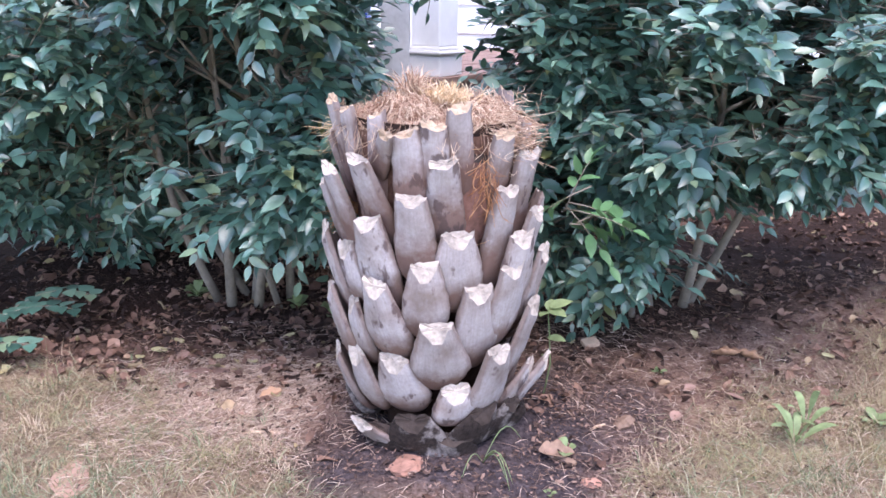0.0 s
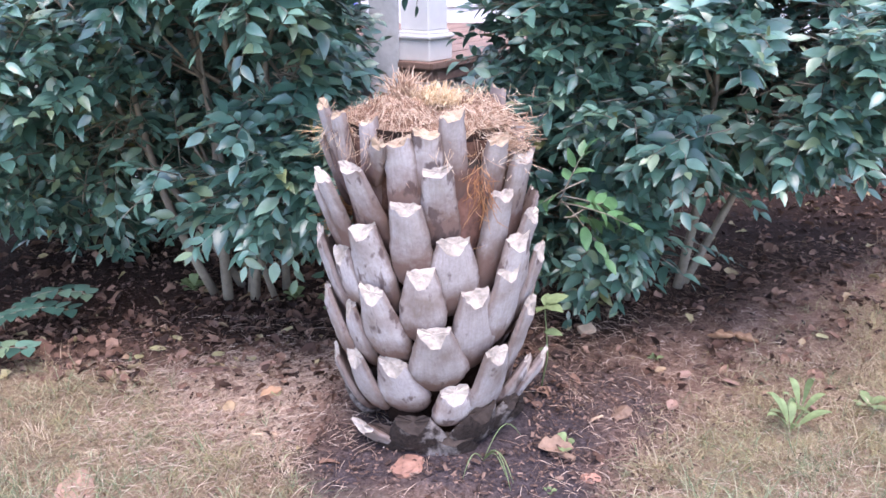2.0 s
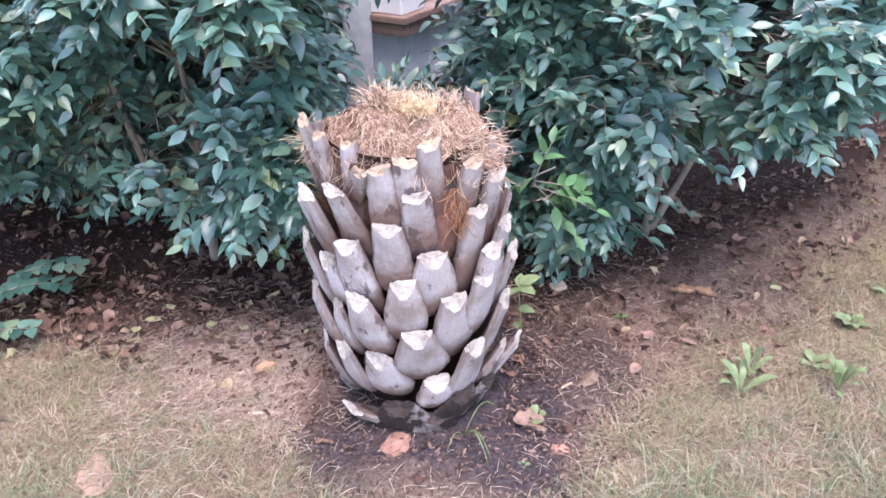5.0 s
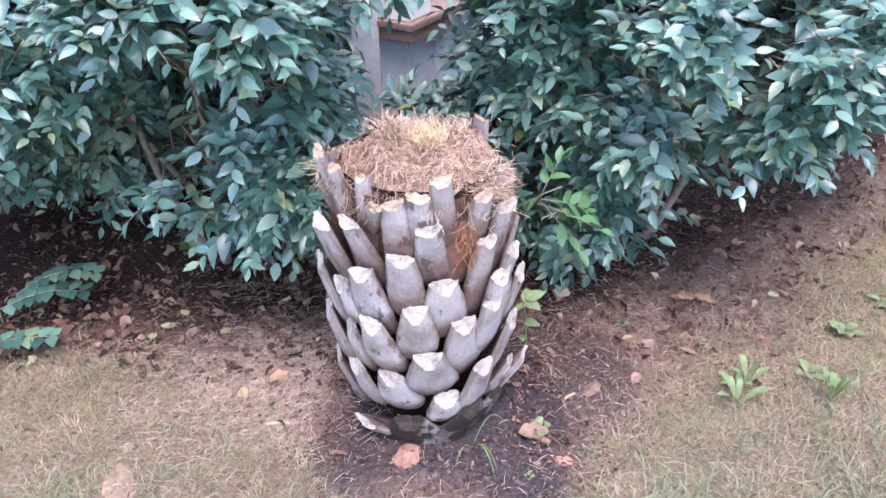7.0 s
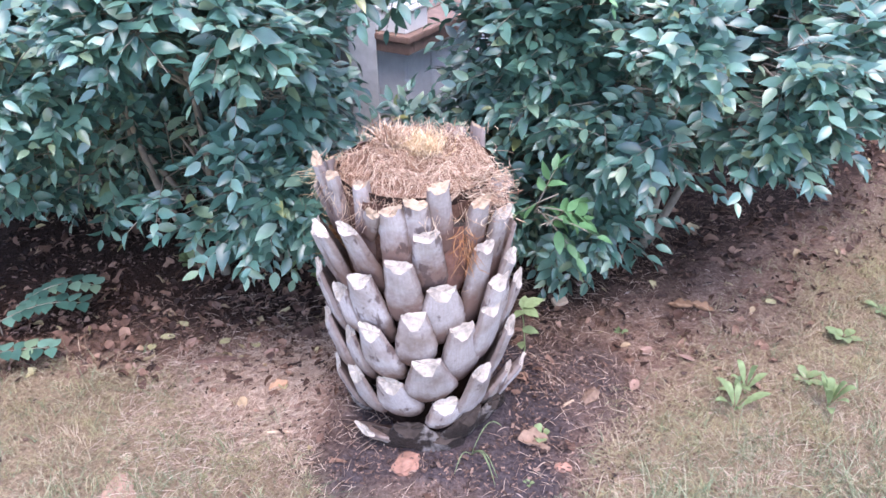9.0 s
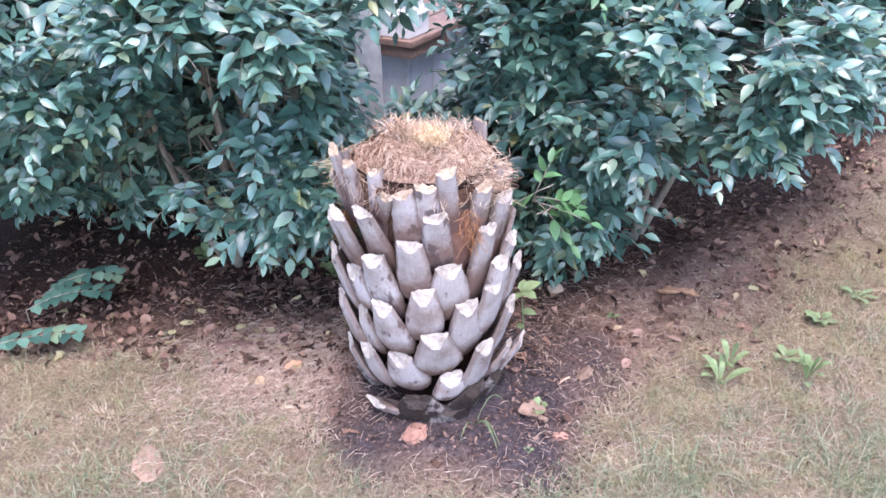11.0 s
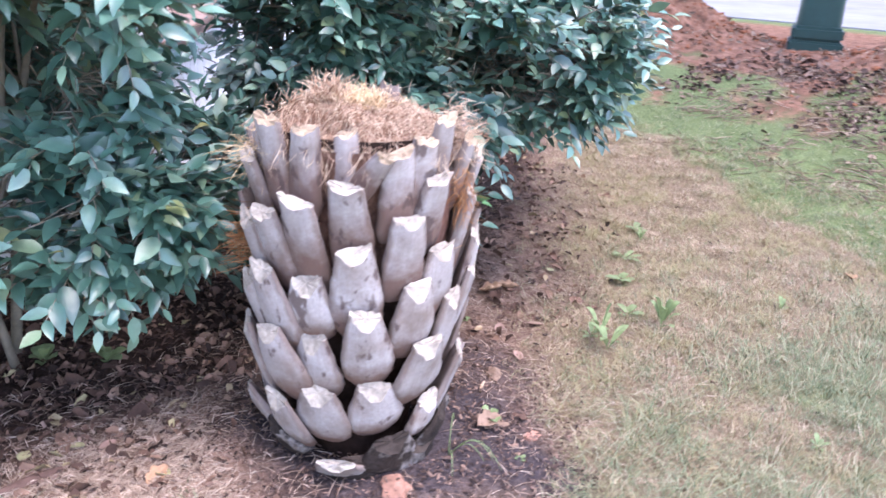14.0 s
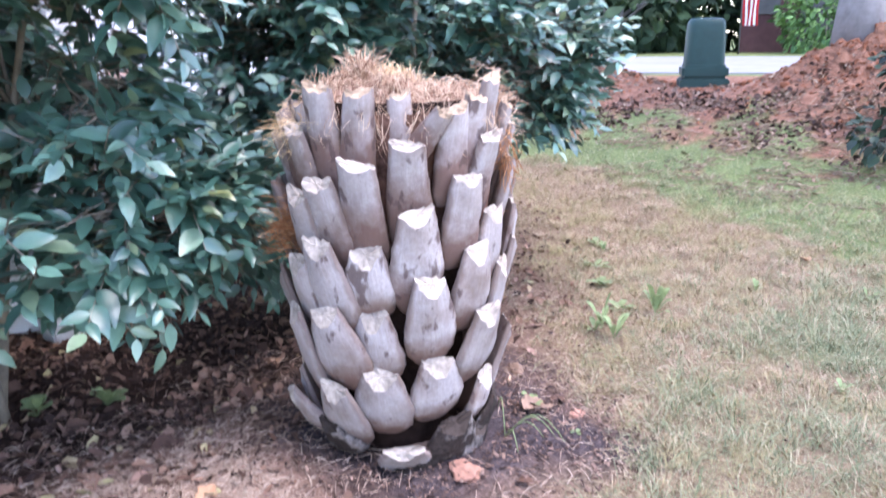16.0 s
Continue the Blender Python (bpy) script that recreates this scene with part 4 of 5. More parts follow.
litter("leaf_litter", M_DRY, 13000, 8, lambda x, y: min(1.0, 1.7 * in_bed(x, y)) * (0.95 if x < 0.3 else 0.30) * min(1.0, max(0.05, (y + 0.03) / 0.3)) * (0.3 if x < -0.75 and y > 0.6 else 1.0), (0.010, 0.046), "brown dead leaves on dark mulch")
litter("large_leaf_litter", M_DRY, 2600, 44, lambda x, y: in_bed(x, y) * (0.9 if x < 0.2 else 0.35) * min(1.0, max(0.0, (y - 0.05) / 0.2)) * (0.4 if x < -0.75 and y > 0.6 else 1.0), (0.030, 0.062), "curled brown dead leaves lying on mulch")
litter("bark_mulch", M_CHIPS, 20000, 9, lambda x, y: in_bed(x, y) * (0.5 if x > 0.45 else 1.0) * min(1.0, max(0.1, 1.6 * patch(x, y, 6.0, 2.0) - 0.2)) + 0.03, (0.004, 0.019), "dark broken bark mulch", False)
litter("soil_crumbs", M_CHIPS, 8000, 10, lambda x, y: 1.0 if 0.14 < math.hypot(x - 0.085, y + 0.03) < 0.39 + 0.08 * patch(x, y) else 0.0, (0.003, 0.011), "dark crumbly soil clods", False, (-0.45, 0.55, -0.5, 0.45))


def straws(name, n, seed, accept, label, mat=M_BLADE, length=(0.015, 0.06), box=(-1.2, 1.9, -0.6, 1.2), thick=(0.0003, 0.0008)):
    g = np.random.default_rng(seed)
    paths, radii = [], []
    while len(paths) < n:
        x, y = g.uniform(box[0], box[1]), g.uniform(box[2], box[3])
        if g.uniform() > accept(x, y):
            continue
        a, L, k = g.uniform(0, 6.28), g.uniform(*length), g.normal(0, 0.06)
        P = []
        lift = g.uniform(0, 0.006)
        for i in range(5):
            P.append((x, y, float(land(x, y)) + 0.004 + lift * math.sin(i * 0.78)))
            x, y, a = x + math.cos(a) * L / 4, y + math.sin(a) * L / 4, a + k
        paths.append(P)
        w = g.uniform(*thick)
        radii.append([w * 0.7, w, w, w * 0.8, w * 0.4])
    V, F = tubes(paths, radii)
    return tagged(mesh_object(name, V, F, mat), label, "straw", kind="stuff")


straws("dry_straw", 9500, 12, lambda x, y: (max(0.0, 1 - math.hypot((x + 0.40) / 0.40, (y - 0.10) / 0.34)) + 0.035) * (1.0 if math.hypot(x, y) > 0.30 else 0.15), "loose pale pinkish straw on soil", M_PALESTRAW, (0.012, 0.060), box=(-0.8, 1.0, -0.4, 0.6), thick=(0.0004, 0.0011))
straws("needle_litter", 11000, 13, lambda x, y: in_bed(x, y) * (0.9 if x > 0.3 else 0.6 if y < 0.55 else 0.1) * (1.0 if math.hypot(x - 0.085, y + 0.03) > 0.42 else 0.1), "fine reddish-brown needles and stalks on soil", M_NEEDLE, (0.010, 0.042), thick=(0.0002, 0.00055))


straws("straw_clump", 260, 14, lambda x, y: max(0.0, 1 - math.hypot(x + 0.16, y - 0.26) / 0.09), "clump of dry brown straw beside the stump foot", M_NEEDLE, (0.03, 0.08), (-0.28, -0.04, 0.15, 0.38))


# ---- small things on the ground
def on(x, y, dz=0.0):
    return (x, y, float(land(x, y)) + dz)


def clod(name, x, y, size, mat, label, category, flat=0.5, seed=0):
    bm = bmesh.new()
    bmesh.ops.create_icosphere(bm, subdivisions=3, radius=1.0)
    for v in bm.verts:
        k = 1 + 0.30 * noise.noise(v.co * 1.6 + Vector((seed, 0, 0))) + 0.16 * noise.noise(v.co * 4.5 + Vector((seed, 0, 0)))
        v.co = Vector((v.co.x * size[0], v.co.y * size[1], v.co.z * size[2])) * k
    me = bpy.data.meshes.new(name)
    bm.to_mesh(me)
    bm.free()
    me.materials.append(mat)
    ob = new(name, me)
    ob.location = on(x, y, size[2] * flat * 0.5)
    ob.rotation_euler = (0, 0, seed)
    return tagged(ob, label, category)


def dead_leaf(x, y, L, mat, label, turn, curl=0.3, lobes=False, tilt=(0.1, 0.1)):
    n, m = 14, 5
    V, F = [], []
    for i in range(n + 1):
        q = i / n
        w = 0.30 * math.sin(math.pi * min(1, q * 0.96 + 0.04)) ** 0.8
        if lobes:
            w *= 0.72 + 0.45 * abs(math.sin(q * math.pi * 2.6))
        for j in range(m + 1):
            t = j / m * 2 - 1
            V.append(((q - 0.5) * L, t * w * L, L * (curl * (t * t * w + (q - 0.5) ** 2 * 0.5) + 0.03 * noise.noise(Vector((q * 5, t * 2, turn))))))
    for i in range(n):
        for j in range(m):
            a = i * (m + 1) + j
            F.append((a, a + 1, a + m + 2, a + m + 1))
    ob = mesh_object("dead_leaf", V, F, mat)
    sol = ob.modifiers.new("thickness", "SOLIDIFY")
    sol.thickness = 0.0008
    ob.location = on(x, y, 0.006)
    ob.rotation_euler = (tilt[0], tilt[1], turn)
    return tagged(ob, label, "leaf", "fallen leaves")


def splinter(name, x, y, size, turn, mat, label, category, seed=0, bend=0.05):
    """A torn piece of wood or bark with ragged ends."""
    n = 9
    V, F = [], []
    for i in range(n + 1):
        q = i / n
        w = size[1] * (0.35 + 0.65 * math.sin(math.pi * (0.12 + 0.76 * q))) * (1 + 0.25 * noise.noise(Vector((q * 6, seed, 0))))
        for k in range(8):
            a = 2 * math.pi * k / 8
            V.append(((q - 0.5) * size[0] + 0.05 * size[0] * noise.noise(Vector((k * 2.0, q, seed))), w / 2 * math.cos(a) + bend * size[0] * math.sin(q * 3),
                      size[2] / 2 * math.sin(a) * (1 + 0.3 * noise.noise(Vector((q * 5, k, seed))))))
    for i in range(n):
        for k in range(8):
            F.append((i * 8 + k, i * 8 + (k + 1) % 8, (i + 1) * 8 + (k + 1) % 8, (i + 1) * 8 + k))
    F += [tuple(reversed(range(8))), tuple(n * 8 + k for k in range(8))]
    ob = mesh_object(name, V, F, mat, smooth=False)
    ob.location = on(x, y, size[2] * 0.4)
    ob.rotation_euler = (0, 0, turn)
    return tagged(ob, label, category)


clod("clay_clod", -0.05, -0.205, (0.040, 0.026, 0.010), M_CLAYLUMP, "orange-red lump of dried clay beside the stump", "clod", 0.5, 1.0)
clod("clay_clod", -0.70, -0.22, (0.060, 0.036, 0.003), M_CLAYPALE, "flat reddish clay patch in dry grass", "clod", 0.5, 2.0)
clod("clay_clod", 0.31, -0.22, (0.022, 0.015, 0.007), M_CLAYLUMP, "small red clay crumb on dark soil", "clod", 0.5, 3.0)
clod("bark_chunk", 0.425, 0.02, (0.034, 0.018, 0.014), M_TANBARK, "tan chunk of broken palm bark on soil", "bark", 0.6, 4.0)
splinter("wood_splinter", 0.262, -0.160, (0.055, 0.020, 0.010), -0.5, M_TANBARK, "torn tan piece of leaf base on dark soil", "wood", 1)
splinter("stick", -0.345, -0.065, (0.085, 0.011, 0.007), -0.1, M_PALEWOOD, "short pale dry stick in the grass", "stick", 2)
splinter("stick", -0.57, 0.245, (0.115, 0.026, 0.014), 0.05, M_BROWNWOOD, "dark brown piece of bark at the lawn edge", "bark", 3)
splinter("stick", 0.36, -0.01, (0.045, 0.008, 0.006), 0.6, M_PALEWOOD, "small bleached twig scrap on soil", "stick", 4)


def wood_block():
    ob = part("wood_block", bm_box((-0.022, -0.017, -0.006), (0.022, 0.017, 0.008), 0.002), M_PALEWOOD, None, "square pale wood offcut lying on leaf litter")
    ob.location = on(0.425, 0.455, 0.012)
    ob.rotation_euler = (0.25, -0.15, 0.3)
    tagged(ob, category="wood")


wood_block()
dead_leaf(-0.38, 0.115, 0.055, M_ORANGELEAF, "curled yellow-orange dead leaf on straw", 0.4, 0.6, True, (0.3, -0.2))
dead_leaf(0.78, 0.40, 0.075, M_ORANGELEAF, "curled orange-brown dead leaf on soil", 2.6, 0.9, True, (0.2, 0.2))
dead_leaf(0.84, 0.385, 0.07, M_ORANGELEAF, "curled orange-brown dead leaf on soil", -0.5, 0.9, True, (-0.2, 0.1))
dead_leaf(0.25, -0.145, 0.075, M_TANBARK, "ragged tan dead leaf curled on dark soil", 0.1, 0.7, True, (0.25, 0.1))
PALE_LEAF = plain("pale_yellow_leaf", (0.42, 0.38, 0.20), 0.7, 0.2, 60, 0.3, 0.2)
PINK_LEAF = plain("pinkish_dead_leaf", (0.29, 0.18, 0.14), 0.75, 0.25, 60, 0.3, 0.2)
for lx, ly, lt in ((-0.765, 0.325, 1.7), (-0.73, 0.37, 0.3), (-0.56, 0.335, 0.9), (-0.70, 0.43, 0.2), (-0.47, 0.31, 2.2), (1.06, 0.41, 0.3)):
    dead_leaf(lx, ly, 0.042, PALE_LEAF, "small pale yellow fallen leaf on mulch", lt, 0.25, False, (0.15, 0.2))
for lx, ly, lt in ((-0.655, 0.335, 1.2), (-0.42, 0.27, 0.5), (-0.62, 0.52, 2.0), (0.62, 0.20, 0.4), (0.72, 0.16, 2.5), (0.55, 0.06, 1.0)):
    dead_leaf(lx, ly, 0.046, PINK_LEAF, "dull pinkish-brown fallen leaf on soil", lt, 0.4, False, (0.2, -0.1))
dead_leaf(1.36, -0.65, 0.10, M_TANPALE, "curled pale tan dead leaf on the lawn", 0.2, 0.8, True, (0.2, 0.1))
dead_leaf(1.44, -0.62, 0.06, M_TANPALE, "curled pale tan dead leaf on the lawn", 1.4, 0.9, True, (-0.2, 0.1))
dead_leaf(1.02, -0.68, 0.05, M_TANBARK, "brown dead leaf lying on the lawn", 2.4, 0.6)
dead_leaf(0.09, 0.52, 0.05, M_ORANGELEAF, "orange dead leaf on litter behind the stump", 0.9, 0.6, True)
dead_leaf(-0.37, 0.115, 0.04, PALE_LEAF, "small pale yellow fallen leaf on straw", 2.0, 0.4)
dead_leaf(1.86, -0.22, 0.06, M_ORANGELEAF, "brown dead leaf lying on the lawn", 0.6, 0.6, True)


def weed(x, y, n, length, label, seed, upright=0.5, narrow=0.6, mat=M_WEED, name="weed"):
    """A rosette: each leaf is a part."""
    g = np.random.default_rng(seed)
    ob = empty(name, on(x, y), label, "weed", "weeds in the lawn")
    for i in range(n):
        a = 2 * math.pi * i / n + g.uniform(-0.3, 0.3)
        L = length * g.uniform(0.6, 1.15)
        up = upright * g.uniform(0.4, 1.3)
        V, F = [], []
        k = 8
        for j in range(k + 1):
            q = j / k
            w = L * 0.30 * narrow * max(0.06, math.sin(math.pi * max(0.0, q * 1.15 - 0.16)) ** 0.8 if 0.14 < q < 1 else 0.06)
            r, z = L * q * (1 - 0.3 * up), L * up * (q - 0.55 * q * q) * 1.3 + 0.002
            for t in (-1, 0, 1):
                V.append((math.cos(a) * r - math.sin(a) * t * w, math.sin(a) * r + math.cos(a) * t * w, z + 0.25 * abs(t) * w))
        for j in range(k):
            for t in range(2):
                b = j * 3 + t
                F.append((b, b + 3, b + 4, b + 1))
        mesh_object("leaf", V, F, mat, ob)
    return ob


weed(0.775, -0.055, 7, 0.100, "broad-leaved light green weed in dry grass", 1, 1.5, 0.34)
weed(0.825, 0.01, 4, 0.085, "loose light green weed leaves in dry grass", 41, 1.9, 0.34)
weed(0.80, 0.02, 6, 0.055, "small bright green weed tuft in dry grass", 2, 0.9, 0.5)
weed(1.01, -0.06, 9, 0.100, "light green weed with upright leaves in lawn", 3, 1.8, 0.45)
weed(1.19, 0.22, 8, 0.055, "low green weed rosette at lawn edge", 4, 0.5, 0.8)
weed(1.37, 0.34, 9, 0.06, "low feathery green weed in lawn", 5, 0.5, 0.5)
weed(1.62, 0.48, 8, 0.06, "low green weed rosette in lawn", 6, 0.6, 0.6)
weed(1.0, 0.05, 7, 0.05, "small green weed in dry grass", 7, 0.6, 0.7)
weed(1.43, -0.20, 6, 0.045, "small pale green weed in dry grass", 21, 1.2, 0.5)
weed(1.54, -0.50, 7, 0.05, "narrow-leaved green weed in dry grass", 22, 1.2, 0.35)
weed(0.80, -0.62, 6, 0.04, "tiny pale green weed in the lawn", 23, 1.0, 0.5)
weed(1.56, 0.42, 7, 0.05, "upright green weed at the lawn edge", 24, 1.6, 0.4)
weed(0.57, 0.295, 6, 0.026, "tiny bright green seedling on soil", 8, 0.6, 0.9, name="seedling")
weed(0.275, -0.128, 3, 0.034, "tiny seedling with round green leaves on soil", 9, 0.9, 1.3, name="seedling")
weed(0.22, -0.27, 4, 0.022, "tiny green seedling on dark soil", 11, 0.7, 0.9, name="seedling")
weed(-0.30, 0.62, 14, 0.055, "yellow-green low plant under the shrub", 12, 1.2, 0.9, name="ground_plant")
weed(-0.42, 0.70, 14, 0.055, "green low plant under the shrub", 14, 1.2, 0.9, name="ground_plant")
weed(-0.75, 0.78, 14, 0.055, "green low plant in shade under the shrub", 15, 1.2, 0.9, name="ground_plant")
weed(0.42, 0.62, 6, 0.06, "yellow-green seedling under the shrub", 16, 0.6, 0.7, name="seedling")


def tall_seedling(x, y, label):
    """A thin stalk against the stump with a few pale leaves at its top."""
    ob = empty("seedling", on(x, y), label, "weed", "weeds in the lawn")
    V, F = tubes([[(0, 0, -0.01), (0.012, -0.012, 0.09), (0.004, -0.026, 0.17), (-0.004, -0.034, 0.235)]], [[0.0022, 0.002, 0.0017, 0.0012]], 6)
    mesh_object("stem", V, F, M_WEED, ob, "thin green stalk")
    T, f = TEMPLATES[0]
    for k, (turn, z, L, rise) in enumerate(((0.2, 0.235, 0.055, 0.35), (-0.9, 0.23, 0.050, 0.1), (-2.2, 0.225, 0.045, 0.2), (1.3, 0.225, 0.045, 0.5), (-0.5, 0.16, 0.045, 0.1), (-1.7, 0.12, 0.035, 0.2))):
        M = Matrix.Translation((0, -0.034 if z > 0.2 else -0.022, z)) @ Euler((0.2, -rise, turn)).to_matrix().to_4x4()
        mesh_object("leaf", [tuple(M @ Vector((v[0] * L, v[1] * L * 1.35, v[2] * L))) for v in T], f, M_WEED, ob)
    return ob


tall_seedling(0.252, 0.110, "light green seedling with pale leaves against the stump")


def grass_tuft(x, y, seed):
    g = np.random.default_rng(seed)
    ob = empty("grass_tuft", on(x, y), "arching pale green grass blades at the stump foot", "grass")
    for i in range(5):
        L, a = g.uniform(0.07, 0.13), -0.9 + g.normal(0, 0.5)
        P = [(math.cos(a) * L * q, math.sin(a) * L * q, 0.5 * L * math.sin(math.pi * q * 0.95)) for q in np.linspace(0, 1, 8)]
        V, F = tubes([P], [[0.0011] * 7 + [0.0004]], 4)
        mesh_object("blade", V, F, M_WEED, ob)


grass_tuft(0.10, -0.185, 3)


def sprig(x, y, turn, label, seed, rise=0.05):
    """A low seedling branch with paired leaflets."""
    g = np.random.default_rng(seed)
    ob = empty("sapling", on(x, y), label, "sapling")
    T, f = leaf_template(0.2, 0.15)
    P = [(math.cos(turn) * 0.24 * q, math.sin(turn) * 0.22 * q, 0.05 + rise * math.sin(q * 2.2)) for q in np.linspace(0, 1, 9)]
    V, F = tubes([[(0, 0, -0.01), (0.0, 0.0, 0.03)] + P], [[0.0022] * 4 + [0.0016] * 7], 4)
    mesh_object("stem", V, F, M_TWIG, ob)
    for i in range(1, 9):
        for sg in (-1, 1):
            a = turn + sg * 1.15 + g.normal(0, 0.12)
            L = g.uniform(0.044, 0.056)
            M = Euler((g.normal(0, 0.15), -0.1, a)).to_matrix()
            V = [Vector(P[i]) + M @ Vector((v[0] * L, v[1] * L * 1.45, v[2] * L)) for v in T]
            mesh_object("leaflet", V, f, M_LEAF_ONE, ob)
    return ob


sprig(-1.22, 0.42, 0.1, "low dark green sapling with paired oval leaflets", 1)
sprig(-1.20, 0.50, 0.05, "low dark green sapling with paired oval leaflets", 2, 0.07)
sprig(-1.25, 0.24, 0.1, "low pale green sapling with paired leaflets", 3, 0.02)


# ---- porch behind the shrubs
def porch():
    c = Vector((-0.005, 1.072, -0.054))
    u, v = Vector((0.56, 0.83, 0)).normalized(), Vector((-0.83, 0.56, 0)).normalized()
    base = Matrix((( u.x, v.x, 0, c.x), (u.y, v.y, 0, c.y), (0, 0, 1, c.z), (0, 0, 0, 1)))
    deck = empty("porch_deck", (0, 0, 0), "raised porch deck, brown boards over grey board skirting", "porch")
    deck.matrix_basis = base
    part("rim_board", bm_box((-0.02, -0.02, 0.660), (0.012, 2.2, 0.700), 0.003), M_DECK, deck)
    part("rim_board", bm_box((0.0125, -0.02, 0.660), (2.2, 0.012, 0.700), 0.003), M_DECK, deck)
    for i in range(15):
        part("deck_board", bm_box((-0.03, -0.03 + i * 0.146, 0.7005), (2.2, 0.110 + i * 0.146, 0.722), 0.003), M_DECK, deck)
    for i in range(12):
        part("skirt_board", bm_box((0.03, 0.03 + i * 0.15, 0.0), (0.048, 0.176 + i * 0.15, 0.658), 0.003), M_GREYWOOD, deck)
        part("skirt_board", bm_box((0.05 + i * 0.15, 0.03, 0.0), (0.196 + i * 0.15, 0.048, 0.658), 0.003), M_GREYWOOD, deck)
    col = empty("porch_column", (0, 0, 0), "square white porch column with moulded plinth on the deck", "column")
    col.matrix_basis = base
    part("plinth", bm_box((0.0, 0.0, 0.7225), (0.135, 0.135, 0.790), 0.003), M_WHITE, col)
    part("moulding", bm_box((-0.008, -0.008, 0.7905), (0.143, 0.143, 0.806), 0.005), M_WHITE, col)
    part("moulding", bm_box((0.006, 0.006, 0.8065), (0.129, 0.129, 0.818), 0.004), M_WHITE, col)
    part("shaft", bm_box((0.012, 0.012, 0.8185), (0.123, 0.123, 2.6), 0.003), M_WHITE, col)
    post = empty("wooden_post", (-0.152, 1.150, 0), "square grey weathered wooden post before the porch", "post")
    part("shaft", bm_box((-0.046, -0.046, -0.02), (0.046, 0.046, 1.5), 0.004), M_POST, post)
    part("rail_block", bm_box((-0.062, -0.03, 0.715), (-0.0465, 0.03, 0.80), 0.003), M_POST, post)
    wall = empty("house_wall", (0, 2.9, 0), "white lap-sided house wall behind the porch", "wall", kind="structure")
    for i in range(20):
        bm = bm_box((-3.2, 0, i * 0.15), (2.6, 0.03, i * 0.15 + 0.149), 0)
        for q in bm.verts:
            if q.co.y < 0.01 and q.co.z < i * 0.15 + 0.07:
                q.co.y -= 0.014
        part("siding_board", bm, M_WHITE, wall)
    bin_ = empty("storage_bin", (-0.50, 2.25, 0.722), "blue plastic storage bin on the porch deck", "bin")
    part("tub", bm_box((-0.16, -0.12, 0), (0.16, 0.12, 0.34), 0.02), M_BLUE, bin_)
    part("lid", bm_box((-0.17, -0.13, 0.3405), (0.17, 0.13, 0.37), 0.01), M_BLUE, bin_)


porch()


# ---- towards the street
def utility_box():
    x, y = 4.76, 1.42
    ob = empty("utility_box", on(x, y, -0.085), "dark green plastic utility pedestal with flared base", "utility box")
    ob.rotation_euler = (0, 0, radians(28))
    part("base", bm_box((-0.20, -0.17, 0), (0.20, 0.17, 0.15), 0.012), M_BOX, ob)
    part("collar", bm_box((-0.19, -0.16, 0.1505), (0.19, 0.16, 0.245), 0.02), M_BOX, ob)
    bm = bmesh.new()
    rings = []
    for z, k in ((0.2455, 1.0), (0.32, 0.985), (0.45, 0.955), (0.52, 0.93), (0.55, 0.88), (0.567, 0.76), (0.573, 0.5)):
        ring = []
        for i in range(32):
            t = 2 * math.pi * i / 32
            cx, cy = math.cos(t), math.sin(t)
            ring.append(bm.verts.new((0.165 * k * math.copysign(abs(cx) ** 0.45, cx), 0.140 * k * math.copysign(abs(cy) ** 0.45, cy), z)))
        rings.append(ring)
    for lo, hi in zip(rings, rings[1:]):
        for i in range(32):
            bm.faces.new((lo[i], lo[(i + 1) % 32], hi[(i + 1) % 32], hi[i]))
    bm.faces.new(rings[-1])
    part("cover", bm, M_BOX, ob, "rounded dark green cover", True)
    part("latch", bm_box((-0.03, -0.150, 0.42), (0.03, -0.133, 0.47), 0.004), M_BOX, ob)


utility_box()


def strip(name, rows, z, mat, label, category):
    """A flat strip across the view to the street."""
    ax, ay = math.cos(radians(22)), math.sin(radians(22))
    V = []
    for d, w in ((rows[0], -60), (rows[0], 60), (rows[1], 60), (rows[1], -60)):
        V.append((ax * d - ay * w, ay * d + ax * w, z))
    ob = mesh_object(name, [*V, *[(a, b, c - 0.12) for a, b, c in V]], [(0, 1, 2, 3), (7, 6, 5, 4), (0, 4, 5, 1), (1, 5, 6, 2), (2, 6, 7, 3), (3, 7, 4, 0)], mat, smooth=False)
    return tagged(ob, label, category, kind="structure")


strip("road", (7.4, 15.0), 0.445, M_ROAD, "pale concrete street", "road")


